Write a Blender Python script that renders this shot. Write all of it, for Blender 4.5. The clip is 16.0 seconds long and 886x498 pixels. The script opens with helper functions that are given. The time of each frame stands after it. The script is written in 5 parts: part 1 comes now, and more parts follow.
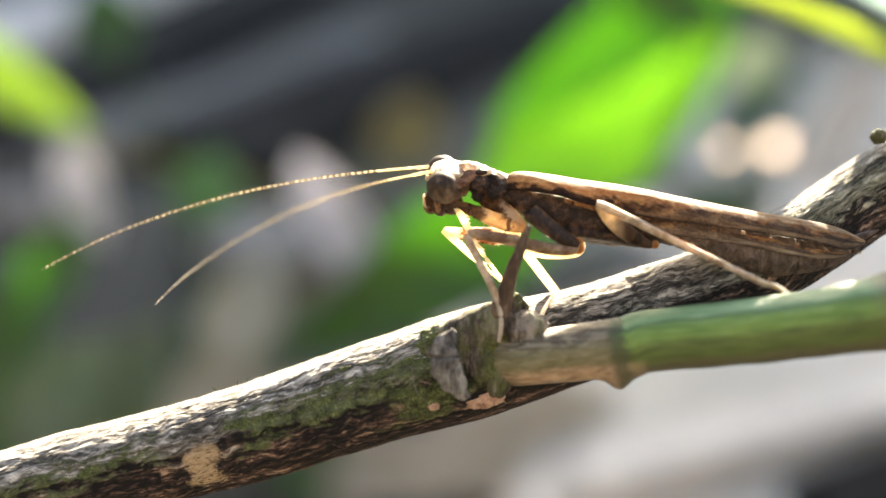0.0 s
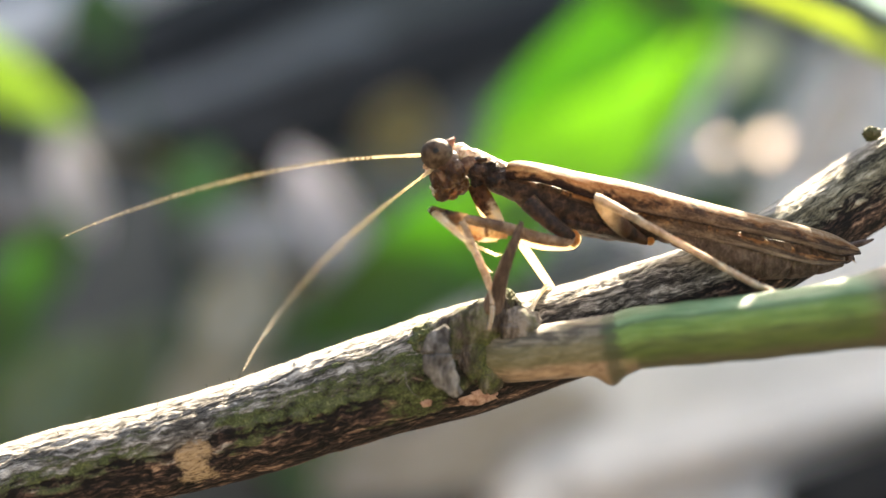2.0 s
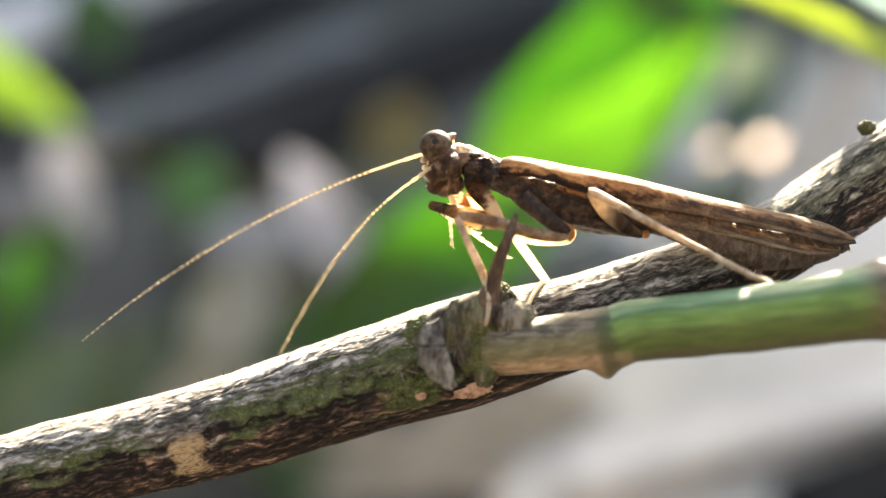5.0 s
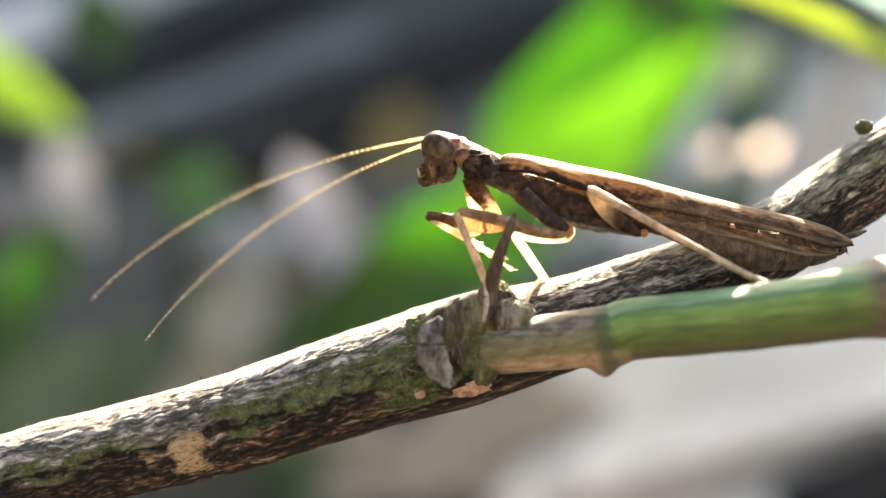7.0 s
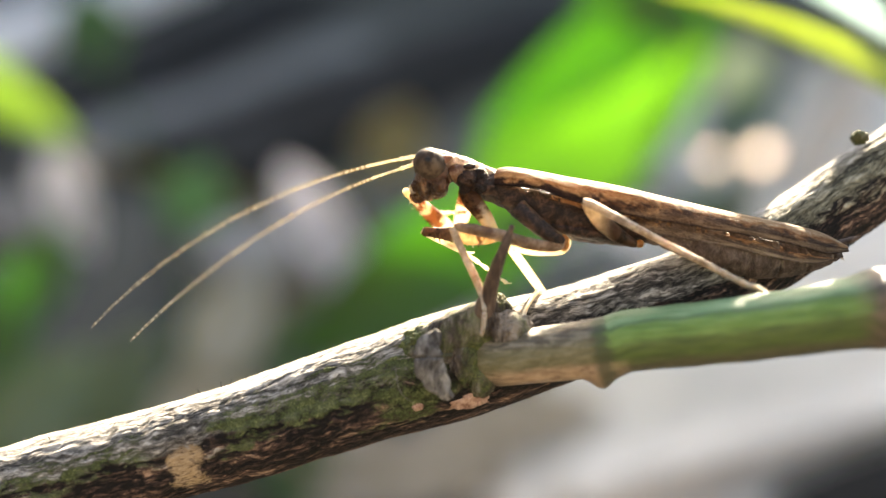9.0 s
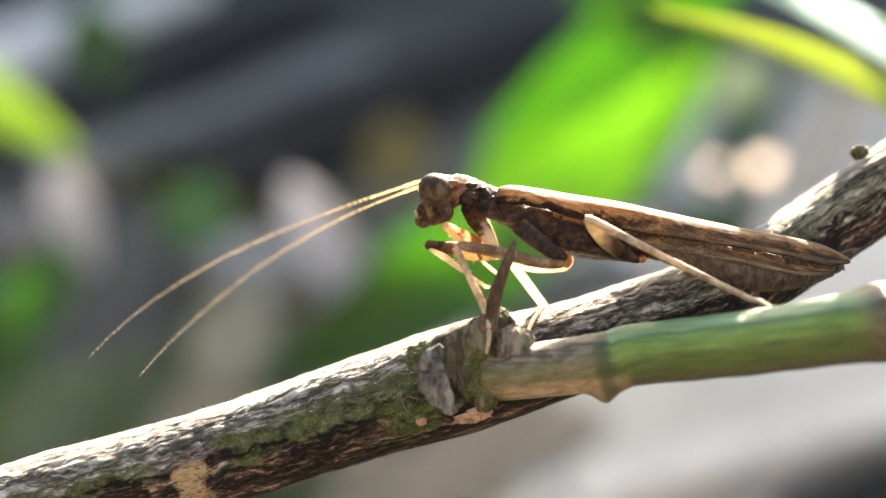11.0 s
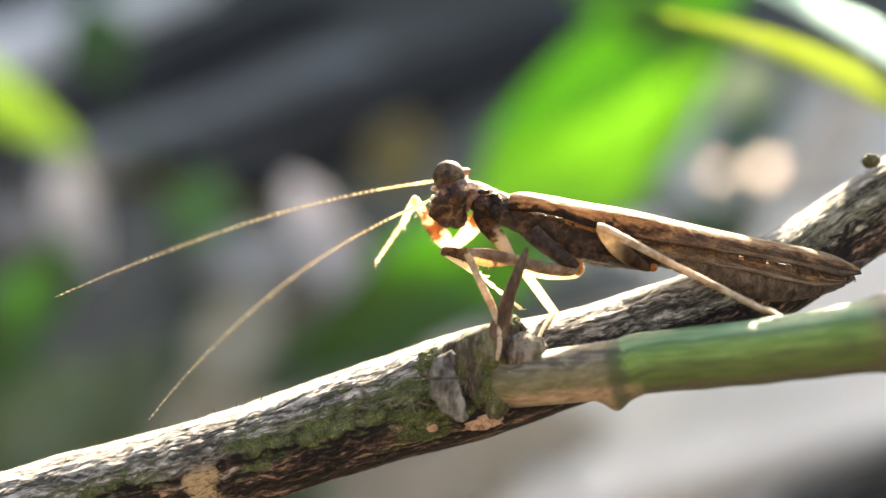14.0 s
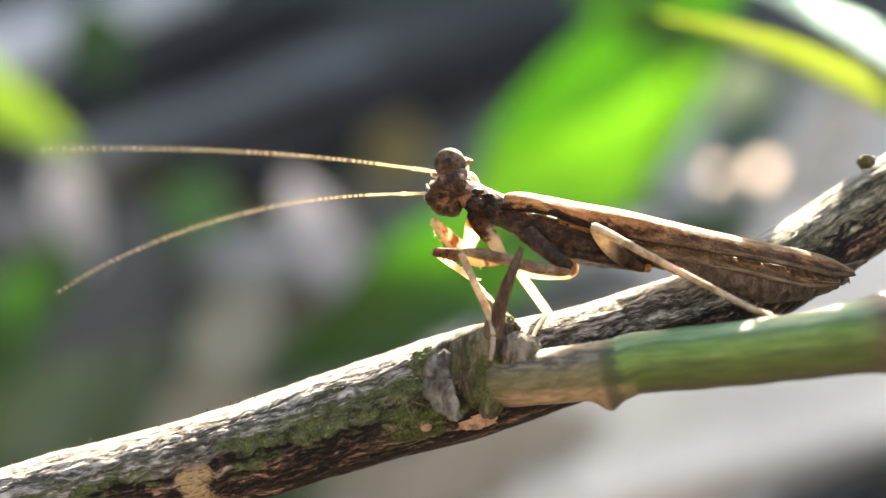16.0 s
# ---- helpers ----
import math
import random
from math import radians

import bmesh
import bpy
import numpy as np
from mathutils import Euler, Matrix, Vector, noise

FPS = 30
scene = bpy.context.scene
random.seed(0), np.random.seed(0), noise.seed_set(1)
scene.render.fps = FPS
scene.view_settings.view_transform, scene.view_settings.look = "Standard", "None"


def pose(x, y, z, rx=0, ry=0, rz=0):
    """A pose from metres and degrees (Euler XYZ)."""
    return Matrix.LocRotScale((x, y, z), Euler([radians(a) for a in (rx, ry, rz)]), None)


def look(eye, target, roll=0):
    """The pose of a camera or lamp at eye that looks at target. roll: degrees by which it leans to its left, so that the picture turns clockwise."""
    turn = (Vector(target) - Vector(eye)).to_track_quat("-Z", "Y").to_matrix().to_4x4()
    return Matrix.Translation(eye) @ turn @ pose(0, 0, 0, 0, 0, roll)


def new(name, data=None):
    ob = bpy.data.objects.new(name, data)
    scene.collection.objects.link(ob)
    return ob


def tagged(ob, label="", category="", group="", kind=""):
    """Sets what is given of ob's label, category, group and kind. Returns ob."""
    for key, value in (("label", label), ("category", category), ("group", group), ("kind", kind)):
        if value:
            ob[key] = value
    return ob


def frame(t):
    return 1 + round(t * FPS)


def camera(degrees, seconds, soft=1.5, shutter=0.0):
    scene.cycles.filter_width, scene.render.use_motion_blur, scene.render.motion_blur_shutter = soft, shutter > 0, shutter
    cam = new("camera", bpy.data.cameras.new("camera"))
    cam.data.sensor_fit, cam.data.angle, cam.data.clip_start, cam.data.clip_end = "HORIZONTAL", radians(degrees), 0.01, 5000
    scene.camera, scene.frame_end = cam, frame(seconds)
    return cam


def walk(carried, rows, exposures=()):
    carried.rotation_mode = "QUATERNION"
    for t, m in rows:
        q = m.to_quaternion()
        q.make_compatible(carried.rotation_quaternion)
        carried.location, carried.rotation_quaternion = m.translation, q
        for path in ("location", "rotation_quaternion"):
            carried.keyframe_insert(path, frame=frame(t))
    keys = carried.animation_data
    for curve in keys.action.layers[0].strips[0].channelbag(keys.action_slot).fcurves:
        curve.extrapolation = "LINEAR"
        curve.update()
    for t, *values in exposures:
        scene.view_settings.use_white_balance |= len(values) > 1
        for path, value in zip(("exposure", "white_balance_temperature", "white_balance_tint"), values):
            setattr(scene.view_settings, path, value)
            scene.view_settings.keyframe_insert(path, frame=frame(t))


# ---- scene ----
# The subject's own frame: x along the view's width, y away from the lens, z up across the view; millimetres in the lists below.
ROOT = pose(0, 0, 0.30, -25)
MM = 0.001


def eye_at(x, y, z, pitch, roll, yaw):
    return ROOT @ pose(x * MM, (y - 100) * MM, z * MM, 90 + pitch, roll, yaw)


cam = camera(47.0, 16.0, soft=1.5, shutter=0.22)
cam.data.dof.use_dof = True
cam.data.dof.focus_distance = 0.1012
cam.data.dof.aperture_fstop = 6.2
walk(cam, [(t, eye_at(*row)) for t, *row in (
    (0, -0, -0, 0, 0, -0, -0),
    (0.5, -0.06, -0.15, -0.23, 0.03, -0.11, -0.09),
    (1, -0.11, 0.11, 0.09, -0.16, -0.18, -0.26),
    (1.5, 0.08, 0.29, 0.04, -0.1, -0.09, -0.37),
    (2, 0.14, 0.13, -0.04, -0.18, -0.08, -0.34),
    (2.5, 0.3, 0.32, -0.46, -0.05, -0.1, -0.4),
    (3, 0.31, 0.28, -0.55, -0.08, -0.18, -0.44),
    (3.5, 0.11, -0.11, -0.68, 0.04, -0.1, -0.48),
    (4, -0.04, 0.13, -0.76, 0.04, -0.14, -0.55),
    (6.5, 0.96, 0.16, -1.75, 0.26, -0.22, -0.47),
    (7, 0.56, -0.14, -1.57, 0.24, -0.12, -0.45),
    (7.5, 0.3, -0.41, -1.97, 0.34, -0.02, -0.45),
    (8, 0.54, 0.17, -1.73, 0.4, -0.03, -0.44),
    (8.5, 0.47, -0.04, -1.27, 0.45, 0.06, -0.64),
    (11, 0.41, -0.93, -0.63, 1.25, 0.29, -0.51),
    (11.5, -0.09, -1.27, 0.2, 1.28, 0.15, -0.35),
    (12, 0.11, -0.48, 0.08, 1.1, -0, -0.37),
    (12.5, 0.27, -0.55, -0.33, 1.18, -0.07, -0.45),
    (13, -0.06, -0.81, -0.36, 1.09, -0.09, -0.47),
    (13.5, -0.49, -1.15, 0, 1.1, -0.02, -0.49),
    (14, -0.74, -0.99, 0.16, 1.17, -0.04, -0.51),
    (14.5, -0.43, -0.9, 0.39, 1.12, -0.14, -0.54),
    (15, -0.47, -0.67, 0.02, 1.21, -0.19, -0.66),
    (15.5, -0.37, -0.81, -0.1, 1.32, -0.28, -0.7),
    (16, -0.34, -0.86, 0.05, 1.19, -0.25, -0.6)
)], exposures=[(0, 3.32, 8300, 9), (16, 3.32, 8300, 9)])

# ---- light ----
SUN = Vector((0.24, 0.93, 0.338)).normalized()
world = bpy.data.worlds.new("sky")
scene.world = world
world.use_nodes = True
sky = world.node_tree.nodes.new("ShaderNodeTexSky")
sky.sky_type, sky.sun_disc = "NISHITA", False
sky.sun_elevation = math.asin(SUN.z)
sky.sun_rotation = math.atan2(SUN.x, SUN.y)
world.node_tree.links.new(sky.outputs[0], world.node_tree.nodes["Background"].inputs[0])
world.node_tree.nodes["Background"].inputs[1].default_value = 0.083
sun_data = bpy.data.lights.new("sun", "SUN")
sun_data.energy, sun_data.angle, sun_data.color = 5.0, radians(0.53), (1.0, 0.94, 0.85)
sun = new("sun", sun_data)
sun.matrix_world = look(SUN * 5, (0, 0, 0))


# ---- materials ----
def material(name):
    m = bpy.data.materials.new(name)
    m.use_nodes = True
    return m, m.node_tree, m.node_tree.nodes["Principled BSDF"]


def link(nt, a, b):
    nt.links.new(a, b)


def coords(nt, which="Object", scale=(1, 1, 1)):
    c = nt.nodes.new("ShaderNodeTexCoord")
    mp = nt.nodes.new("ShaderNodeMapping")
    mp.inputs["Scale"].default_value = scale
    link(nt, c.outputs[which], mp.inputs[0])
    return mp.outputs[0]


def noise_of(nt, vec, scale, detail=4.0, rough=0.55, warp=0.0):
    n = nt.nodes.new("ShaderNodeTexNoise")
    n.inputs["Scale"].default_value, n.inputs["Detail"].default_value = scale, detail
    n.inputs["Roughness"].default_value, n.inputs["Distortion"].default_value = rough, warp
    link(nt, vec, n.inputs["Vector"])
    return n.outputs["Fac"]


def ramp(nt, fac, *stops):
    r = nt.nodes.new("ShaderNodeValToRGB")
    e = r.color_ramp.elements
    while len(e) < len(stops):
        e.new(0.5)
    for k, (p, c) in zip(e, stops):
        k.position = p
        k.color = (*c, 1) if isinstance(c, tuple) else (c, c, c, 1)
    link(nt, fac, r.inputs[0])
    return r.outputs[0]


def mixed(nt, fac, a, b, blend="MIX"):
    m = nt.nodes.new("ShaderNodeMix")
    m.data_type, m.blend_type = "RGBA", blend
    for socket, v in ((m.inputs[0], fac), (m.inputs[6], a), (m.inputs[7], b)):
        if isinstance(v, tuple):
            socket.default_value = (*v, 1)
        elif isinstance(v, float):
            socket.default_value = v
        else:
            link(nt, v, socket)
    return m.outputs[2]


def maths(nt, op, a, b=0.0):
    m = nt.nodes.new("ShaderNodeMath")
    m.operation = op
    for socket, v in ((m.inputs[0], a), (m.inputs[1], b)):
        if isinstance(v, (int, float)):
            socket.default_value = v
        else:
            link(nt, v, socket)
    return m.outputs[0]


def split_uv(nt):
    u = nt.nodes.new("ShaderNodeUVMap")
    u.uv_map = "bark"
    s = nt.nodes.new("ShaderNodeSeparateXYZ")
    link(nt, u.outputs[0], s.inputs[0])
    return u.outputs[0], s.outputs[0], s.outputs[1]


def scaled(nt, vec, x, y, z=1):
    mp = nt.nodes.new("ShaderNodeMapping")
    mp.inputs["Scale"].default_value = (x, y, z)
    link(nt, vec, mp.inputs[0])
    return mp.outputs[0]


def bumped(nt, bsdf, height, strength, distance):
    b = nt.nodes.new("ShaderNodeBump")
    b.inputs["Strength"].default_value, b.inputs["Distance"].default_value = strength, distance
    link(nt, height, b.inputs["Height"])
    link(nt, b.outputs[0], bsdf.inputs["Normal"])


def glowing_through(nt, bsdf, colour, share):
    """Thin living tissue: part of the light passes through it."""
    out = nt.nodes["Material Output"]
    t = nt.nodes.new("ShaderNodeBsdfTranslucent")
    m = nt.nodes.new("ShaderNodeMixShader")
    m.inputs[0].default_value = share
    if isinstance(colour, tuple):
        t.inputs[0].default_value = (*colour, 1)
    else:
        link(nt, colour, t.inputs[0])
    link(nt, bsdf.outputs[0], m.inputs[1])
    link(nt, t.outputs[0], m.inputs[2])
    link(nt, m.outputs[0], out.inputs[0])


def window_mask(nt, value, low, high, soft):
    a = nt.nodes.new("ShaderNodeMapRange")
    b = nt.nodes.new("ShaderNodeMapRange")
    for n, lo, hi in ((a, low - soft, low + soft), (b, high + soft, high - soft)):
        n.interpolation_type = "SMOOTHSTEP"
        n.inputs["From Min"].default_value, n.inputs["From Max"].default_value = lo, hi
        link(nt, value, n.inputs["Value"])
    return maths(nt, "MULTIPLY", a.outputs[0], b.outputs[0])


def warped_uv(nt, uv, scale, amount):
    """The bark's own coordinates, pushed about so that cracks wander."""
    n = nt.nodes.new("ShaderNodeTexNoise")
    n.inputs["Scale"].default_value, n.inputs["Detail"].default_value = scale, 3.0
    link(nt, uv, n.inputs["Vector"])
    v = nt.nodes.new("ShaderNodeVectorMath")
    v.operation = "MULTIPLY_ADD"
    link(nt, n.outputs["Color"], v.inputs[0])
    v.inputs[1].default_value = (amount, amount, amount)
    link(nt, uv, v.inputs[2])
    return v.outputs[0]


def plates(nt, vec):
    """0 in the gaps between flaking plates, 1 on them."""
    n = nt.nodes.new("ShaderNodeTexVoronoi")
    n.feature = "DISTANCE_TO_EDGE"
    n.inputs["Scale"].default_value = 1.0
    link(nt, vec, n.inputs["Vector"])
    return ramp(nt, n.outputs["Distance"], (0.02, 0.0), (0.22, 1.0))


def bark_material(name):
    """u: millimetres along the branch; v: degrees round it, 0 at the side that faces out, 90 on top."""
    m, nt, bsdf = material(name)
    uv, u, v = split_uv(nt)
    skin = scaled(nt, uv, 1.0, 0.087)
    wander = warped_uv(nt, skin, 0.35, 2.2)
    streak = noise_of(nt, scaled(nt, wander, 0.13, 1.2), 1.0, 9.0, 0.66, 0.4)
    blotch = noise_of(nt, scaled(nt, skin, 0.2, 0.5), 1.0, 4.0, 0.6)
    grain = noise_of(nt, scaled(nt, wander, 0.6, 2.6), 1.5, 6.0, 0.72, 0.3)
    big = plates(nt, scaled(nt, wander, 0.17, 0.8))
    small = plates(nt, scaled(nt, wander, 0.4, 2.1))
    flake = maths(nt, "ADD", maths(nt, "MULTIPLY", big, 0.1), maths(nt, "ADD", maths(nt, "MULTIPLY", small, 0.06), maths(nt, "MULTIPLY", streak, 0.84)))
    tone = maths(nt, "ADD", maths(nt, "MULTIPLY", flake, 0.54), maths(nt, "MULTIPLY", grain, 0.46))
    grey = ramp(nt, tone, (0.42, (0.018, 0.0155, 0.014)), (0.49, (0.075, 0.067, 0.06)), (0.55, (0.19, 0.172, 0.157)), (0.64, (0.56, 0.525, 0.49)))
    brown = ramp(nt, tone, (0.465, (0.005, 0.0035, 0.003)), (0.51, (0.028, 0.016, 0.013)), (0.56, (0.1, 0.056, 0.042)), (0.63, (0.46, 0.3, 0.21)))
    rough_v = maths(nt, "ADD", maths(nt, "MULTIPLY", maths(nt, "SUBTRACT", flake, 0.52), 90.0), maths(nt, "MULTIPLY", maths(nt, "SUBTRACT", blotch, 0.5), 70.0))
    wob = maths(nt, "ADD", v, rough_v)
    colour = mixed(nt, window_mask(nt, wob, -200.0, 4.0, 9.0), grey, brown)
    tuft = maths(nt, "ADD", maths(nt, "MULTIPLY", noise_of(nt, skin, 5.0, 5.0, 0.7), 0.5), maths(nt, "MULTIPLY", noise_of(nt, skin, 1.3, 5.0, 0.7), 0.5))
    green = ramp(nt, tuft, (0.38, (0.012, 0.016, 0.006)), (0.48, (0.045, 0.058, 0.018)), (0.56, (0.09, 0.108, 0.038)), (0.66, (0.26, 0.28, 0.14)))
    wu = maths(nt, "ADD", u, maths(nt, "MULTIPLY", maths(nt, "SUBTRACT", blotch, 0.5), 16.0))
    one = maths(nt, "MULTIPLY", window_mask(nt, wu, 33.0, 55.0, 1.2), window_mask(nt, wob, -9.0, 30.0, 5.0))
    two = maths(nt, "MULTIPLY", window_mask(nt, wu, 6.0, 26.0, 2.0), window_mask(nt, wob, 0.0, 22.0, 7.0))
    three = maths(nt, "MULTIPLY", window_mask(nt, wu, 48.0, 56.0, 2.0), window_mask(nt, wob, -34.0, 36.0, 8.0))
    cover = maths(nt, "MINIMUM", maths(nt, "ADD", maths(nt, "ADD", one, two), three), 1.0)
    patchy = ramp(nt, maths(nt, "ADD", maths(nt, "MULTIPLY", tuft, 0.5), maths(nt, "MULTIPLY", blotch, 0.5)), (0.42, 0.05), (0.5, 0.92))
    cover = maths(nt, "MULTIPLY", cover, patchy)
    colour = mixed(nt, cover, colour, green)
    # upper side paled: the sunlit strip's brightness is put into the colour
    lightened = maths(nt, "MULTIPLY", window_mask(nt, wob, 44.0, 200.0, 14.0), 0.42)
    colour = mixed(nt, lightened, colour, ramp(nt, tone, (0.4, (0.24, 0.215, 0.19)), (0.56, (0.66, 0.62, 0.57))))
    # olive algae film over the far, rising part
    film = maths(nt, "MULTIPLY", window_mask(nt, u, 84.0, 140.0, 6.0), window_mask(nt, wob, 4.0, 60.0, 12.0))
    colour = mixed(nt, maths(nt, "MULTIPLY", film, 0.62), colour, ramp(nt, tone, (0.42, (0.02, 0.02, 0.012)), (0.62, (0.3, 0.28, 0.17))))
    wt = maths(nt, "ADD", u, maths(nt, "MULTIPLY", maths(nt, "SUBTRACT", noise_of(nt, skin, 0.55, 5.0, 0.65), 0.5), 7.0))
    tan = maths(nt, "MULTIPLY", window_mask(nt, wt, 27.4, 30.2, 0.5), window_mask(nt, maths(nt, "ADD", v, maths(nt, "MULTIPLY", maths(nt, "SUBTRACT", grain, 0.5), 50.0)), -44.0, 6.0, 5.0))
    tan = maths(nt, "MULTIPLY", tan, ramp(nt, grain, (0.38, 0.25), (0.46, 0.95)))
    colour = mixed(nt, tan, colour, ramp(nt, grain, (0.36, (0.24, 0.15, 0.085)), (0.62, (0.5, 0.36, 0.22))))
    link(nt, colour, bsdf.inputs["Base Color"])
    link(nt, ramp(nt, tone, (0.4, 0.9), (0.66, 0.62)), bsdf.inputs["Roughness"])
    bsdf.inputs["Specular IOR Level"].default_value = 0.3
    lift = nt.nodes.new("ShaderNodeDisplacement")
    lift.inputs["Midlevel"].default_value, lift.inputs["Scale"].default_value = 0.55, 0.0005
    height = maths(nt, "ADD", maths(nt, "MULTIPLY", flake, 0.56), maths(nt, "MULTIPLY", grain, 0.44))
    soft = maths(nt, "ADD", maths(nt, "MULTIPLY", tuft, 0.35), maths(nt, "ADD", 0.4, maths(nt, "MULTIPLY", height, 0.15)))
    height = maths(nt, "ADD", maths(nt, "MULTIPLY", height, maths(nt, "SUBTRACT", 1.0, cover)), maths(nt, "MULTIPLY", soft, cover))
    link(nt, height, lift.inputs["Height"])
    link(nt, lift.outputs[0], nt.nodes["Material Output"].inputs["Displacement"])
    m.displacement_method = "BOTH"
    return m


def twig_material():
    m, nt, bsdf = material("green_twig_skin")
    uv, u, v = split_uv(nt)
    skin = scaled(nt, uv, 1.0, 0.055)
    fine = noise_of(nt, scaled(nt, skin, 0.14, 1.0), 1.6, 6.0, 0.6)
    speck = noise_of(nt, scaled(nt, skin, 0.6, 1.2), 2.0, 5.0, 0.7)
    turn = maths(nt, "ADD", v, maths(nt, "MULTIPLY", maths(nt, "SUBTRACT", fine, 0.5), 34.0))
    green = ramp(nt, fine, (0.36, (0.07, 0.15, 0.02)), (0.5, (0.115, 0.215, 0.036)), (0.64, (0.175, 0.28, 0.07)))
    # darker lower side: shade put into the twig's colour
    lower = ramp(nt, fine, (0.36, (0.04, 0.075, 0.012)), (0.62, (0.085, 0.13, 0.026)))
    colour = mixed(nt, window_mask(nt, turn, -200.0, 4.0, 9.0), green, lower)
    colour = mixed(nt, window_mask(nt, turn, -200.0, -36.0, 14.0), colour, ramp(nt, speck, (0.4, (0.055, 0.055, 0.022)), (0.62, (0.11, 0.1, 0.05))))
    # pale top: sky reflection painted into the colour
    sky_sheen = ramp(nt, fine, (0.36, (0.075, 0.17, 0.065)), (0.64, (0.18, 0.3, 0.15)))
    colour = mixed(nt, window_mask(nt, turn, 40.0, 200.0, 8.0), colour, sky_sheen)
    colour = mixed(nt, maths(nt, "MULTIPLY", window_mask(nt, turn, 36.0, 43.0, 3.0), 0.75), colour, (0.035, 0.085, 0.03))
    colour = mixed(nt, maths(nt, "MULTIPLY", ramp(nt, speck, (0.6, 0.0), (0.68, 0.6)), window_mask(nt, u, 14.0, 60.0, 1.0)), colour, (0.1, 0.085, 0.045))
    cork = noise_of(nt, scaled(nt, skin, 0.35, 0.9), 1.5, 7.0, 0.7, 0.6)
    old = ramp(nt, cork, (0.36, (0.035, 0.026, 0.016)), (0.5, (0.115, 0.094, 0.062)), (0.64, (0.27, 0.23, 0.17)))
    olive = mixed(nt, maths(nt, "MULTIPLY", window_mask(nt, turn, -34.0, 22.0, 12.0), 0.55), old, (0.14, 0.13, 0.05))
    wu = maths(nt, "ADD", u, maths(nt, "MULTIPLY", maths(nt, "SUBTRACT", cork, 0.5), 2.4))
    colour = mixed(nt, window_mask(nt, wu, -20.0, 13.2, 0.6), colour, olive)
    scar = maths(nt, "MULTIPLY", window_mask(nt, wu, 3.5, 14.5, 1.8), window_mask(nt, turn, -130.0, -24.0, 8.0))
    colour = mixed(nt, scar, colour, ramp(nt, cork, (0.35, (0.16, 0.09, 0.05)), (0.6, (0.46, 0.32, 0.21))))
    colour = mixed(nt, maths(nt, "MULTIPLY", window_mask(nt, wu, 12.9, 14.3, 0.4), 0.8), colour, (0.04, 0.045, 0.018))
    joint = window_mask(nt, wu, 37.2, 50.0, 1.6)
    colour = mixed(nt, joint, colour, ramp(nt, cork, (0.38, (0.03, 0.02, 0.015)), (0.6, (0.15, 0.1, 0.07))))
    link(nt, colour, bsdf.inputs["Base Color"])
    link(nt, ramp(nt, speck, (0.35, 0.34), (0.65, 0.5)), bsdf.inputs["Roughness"])
    bumped(nt, bsdf, maths(nt, "ADD", fine, maths(nt, "MULTIPLY", cork, 0.6)), 0.5, 0.0004)
    return m


def tissue(name, dark, mid, light, through_colour, share, scale=6000.0, stretch=(1, 1, 1), rough=0.5, depth=0.0, veined=False, zone=None, bump=0.9, clear=0.55, ragged_by=4.0):
    """Cuticle or bark. zone: two colours and the stretches along the piece, in millimetres, where they stain it."""
    m, nt, bsdf = material(name)
    vec = coords(nt, "Object", stretch)
    big = noise_of(nt, vec, scale * 0.35, 4.0, 0.6, 0.5)
    small = noise_of(nt, vec, scale * 2.0, 5.0, 0.7)
    f = maths(nt, "ADD", maths(nt, "MULTIPLY", big, 0.65), maths(nt, "MULTIPLY", small, 0.35))
    if veined:
        vein = noise_of(nt, coords(nt, "Object", (0.06, 1, 1)), 2600.0, 3.0, 0.6)
        f = maths(nt, "ADD", maths(nt, "MULTIPLY", f, 0.75), maths(nt, "MULTIPLY", vein, 0.25))
    c = ramp(nt, f, (0.4, dark), (0.5, mid), (0.6, light))
    lit = mixed(nt, clear, c, through_colour)
    if zone:
        deep, pale, stretches = zone
        s = nt.nodes.new("ShaderNodeSeparateXYZ")
        link(nt, coords(nt), s.inputs[0])
        ragged = noise_of(nt, vec, scale * 0.3, 4.0, 0.65, 0.6)
        wob = maths(nt, "ADD", maths(nt, "MULTIPLY", s.outputs[0], 1000.0), maths(nt, "MULTIPLY", maths(nt, "SUBTRACT", ragged, 0.5), ragged_by))
        stain = ramp(nt, f, (0.42, deep), (0.56, pale))
        for low, high, soft in stretches:
            mask = window_mask(nt, wob, low, high, soft)
            c = mixed(nt, mask, c, stain)
            lit = mixed(nt, mask, lit, stain)
    link(nt, c, bsdf.inputs["Base Color"])
    bsdf.inputs["Roughness"].default_value = rough
    bsdf.inputs["Specular IOR Level"].default_value = 0.35
    bumped(nt, bsdf, f, bump, 0.0003)
    if depth:
        bsdf.inputs["Subsurface Weight"].default_value = 0.85
        bsdf.inputs["Subsurface Radius"].default_value = through_colour
        bsdf.inputs["Subsurface Scale"].default_value = depth * MM
    if share:
        glowing_through(nt, bsdf, lit, share)
    return m


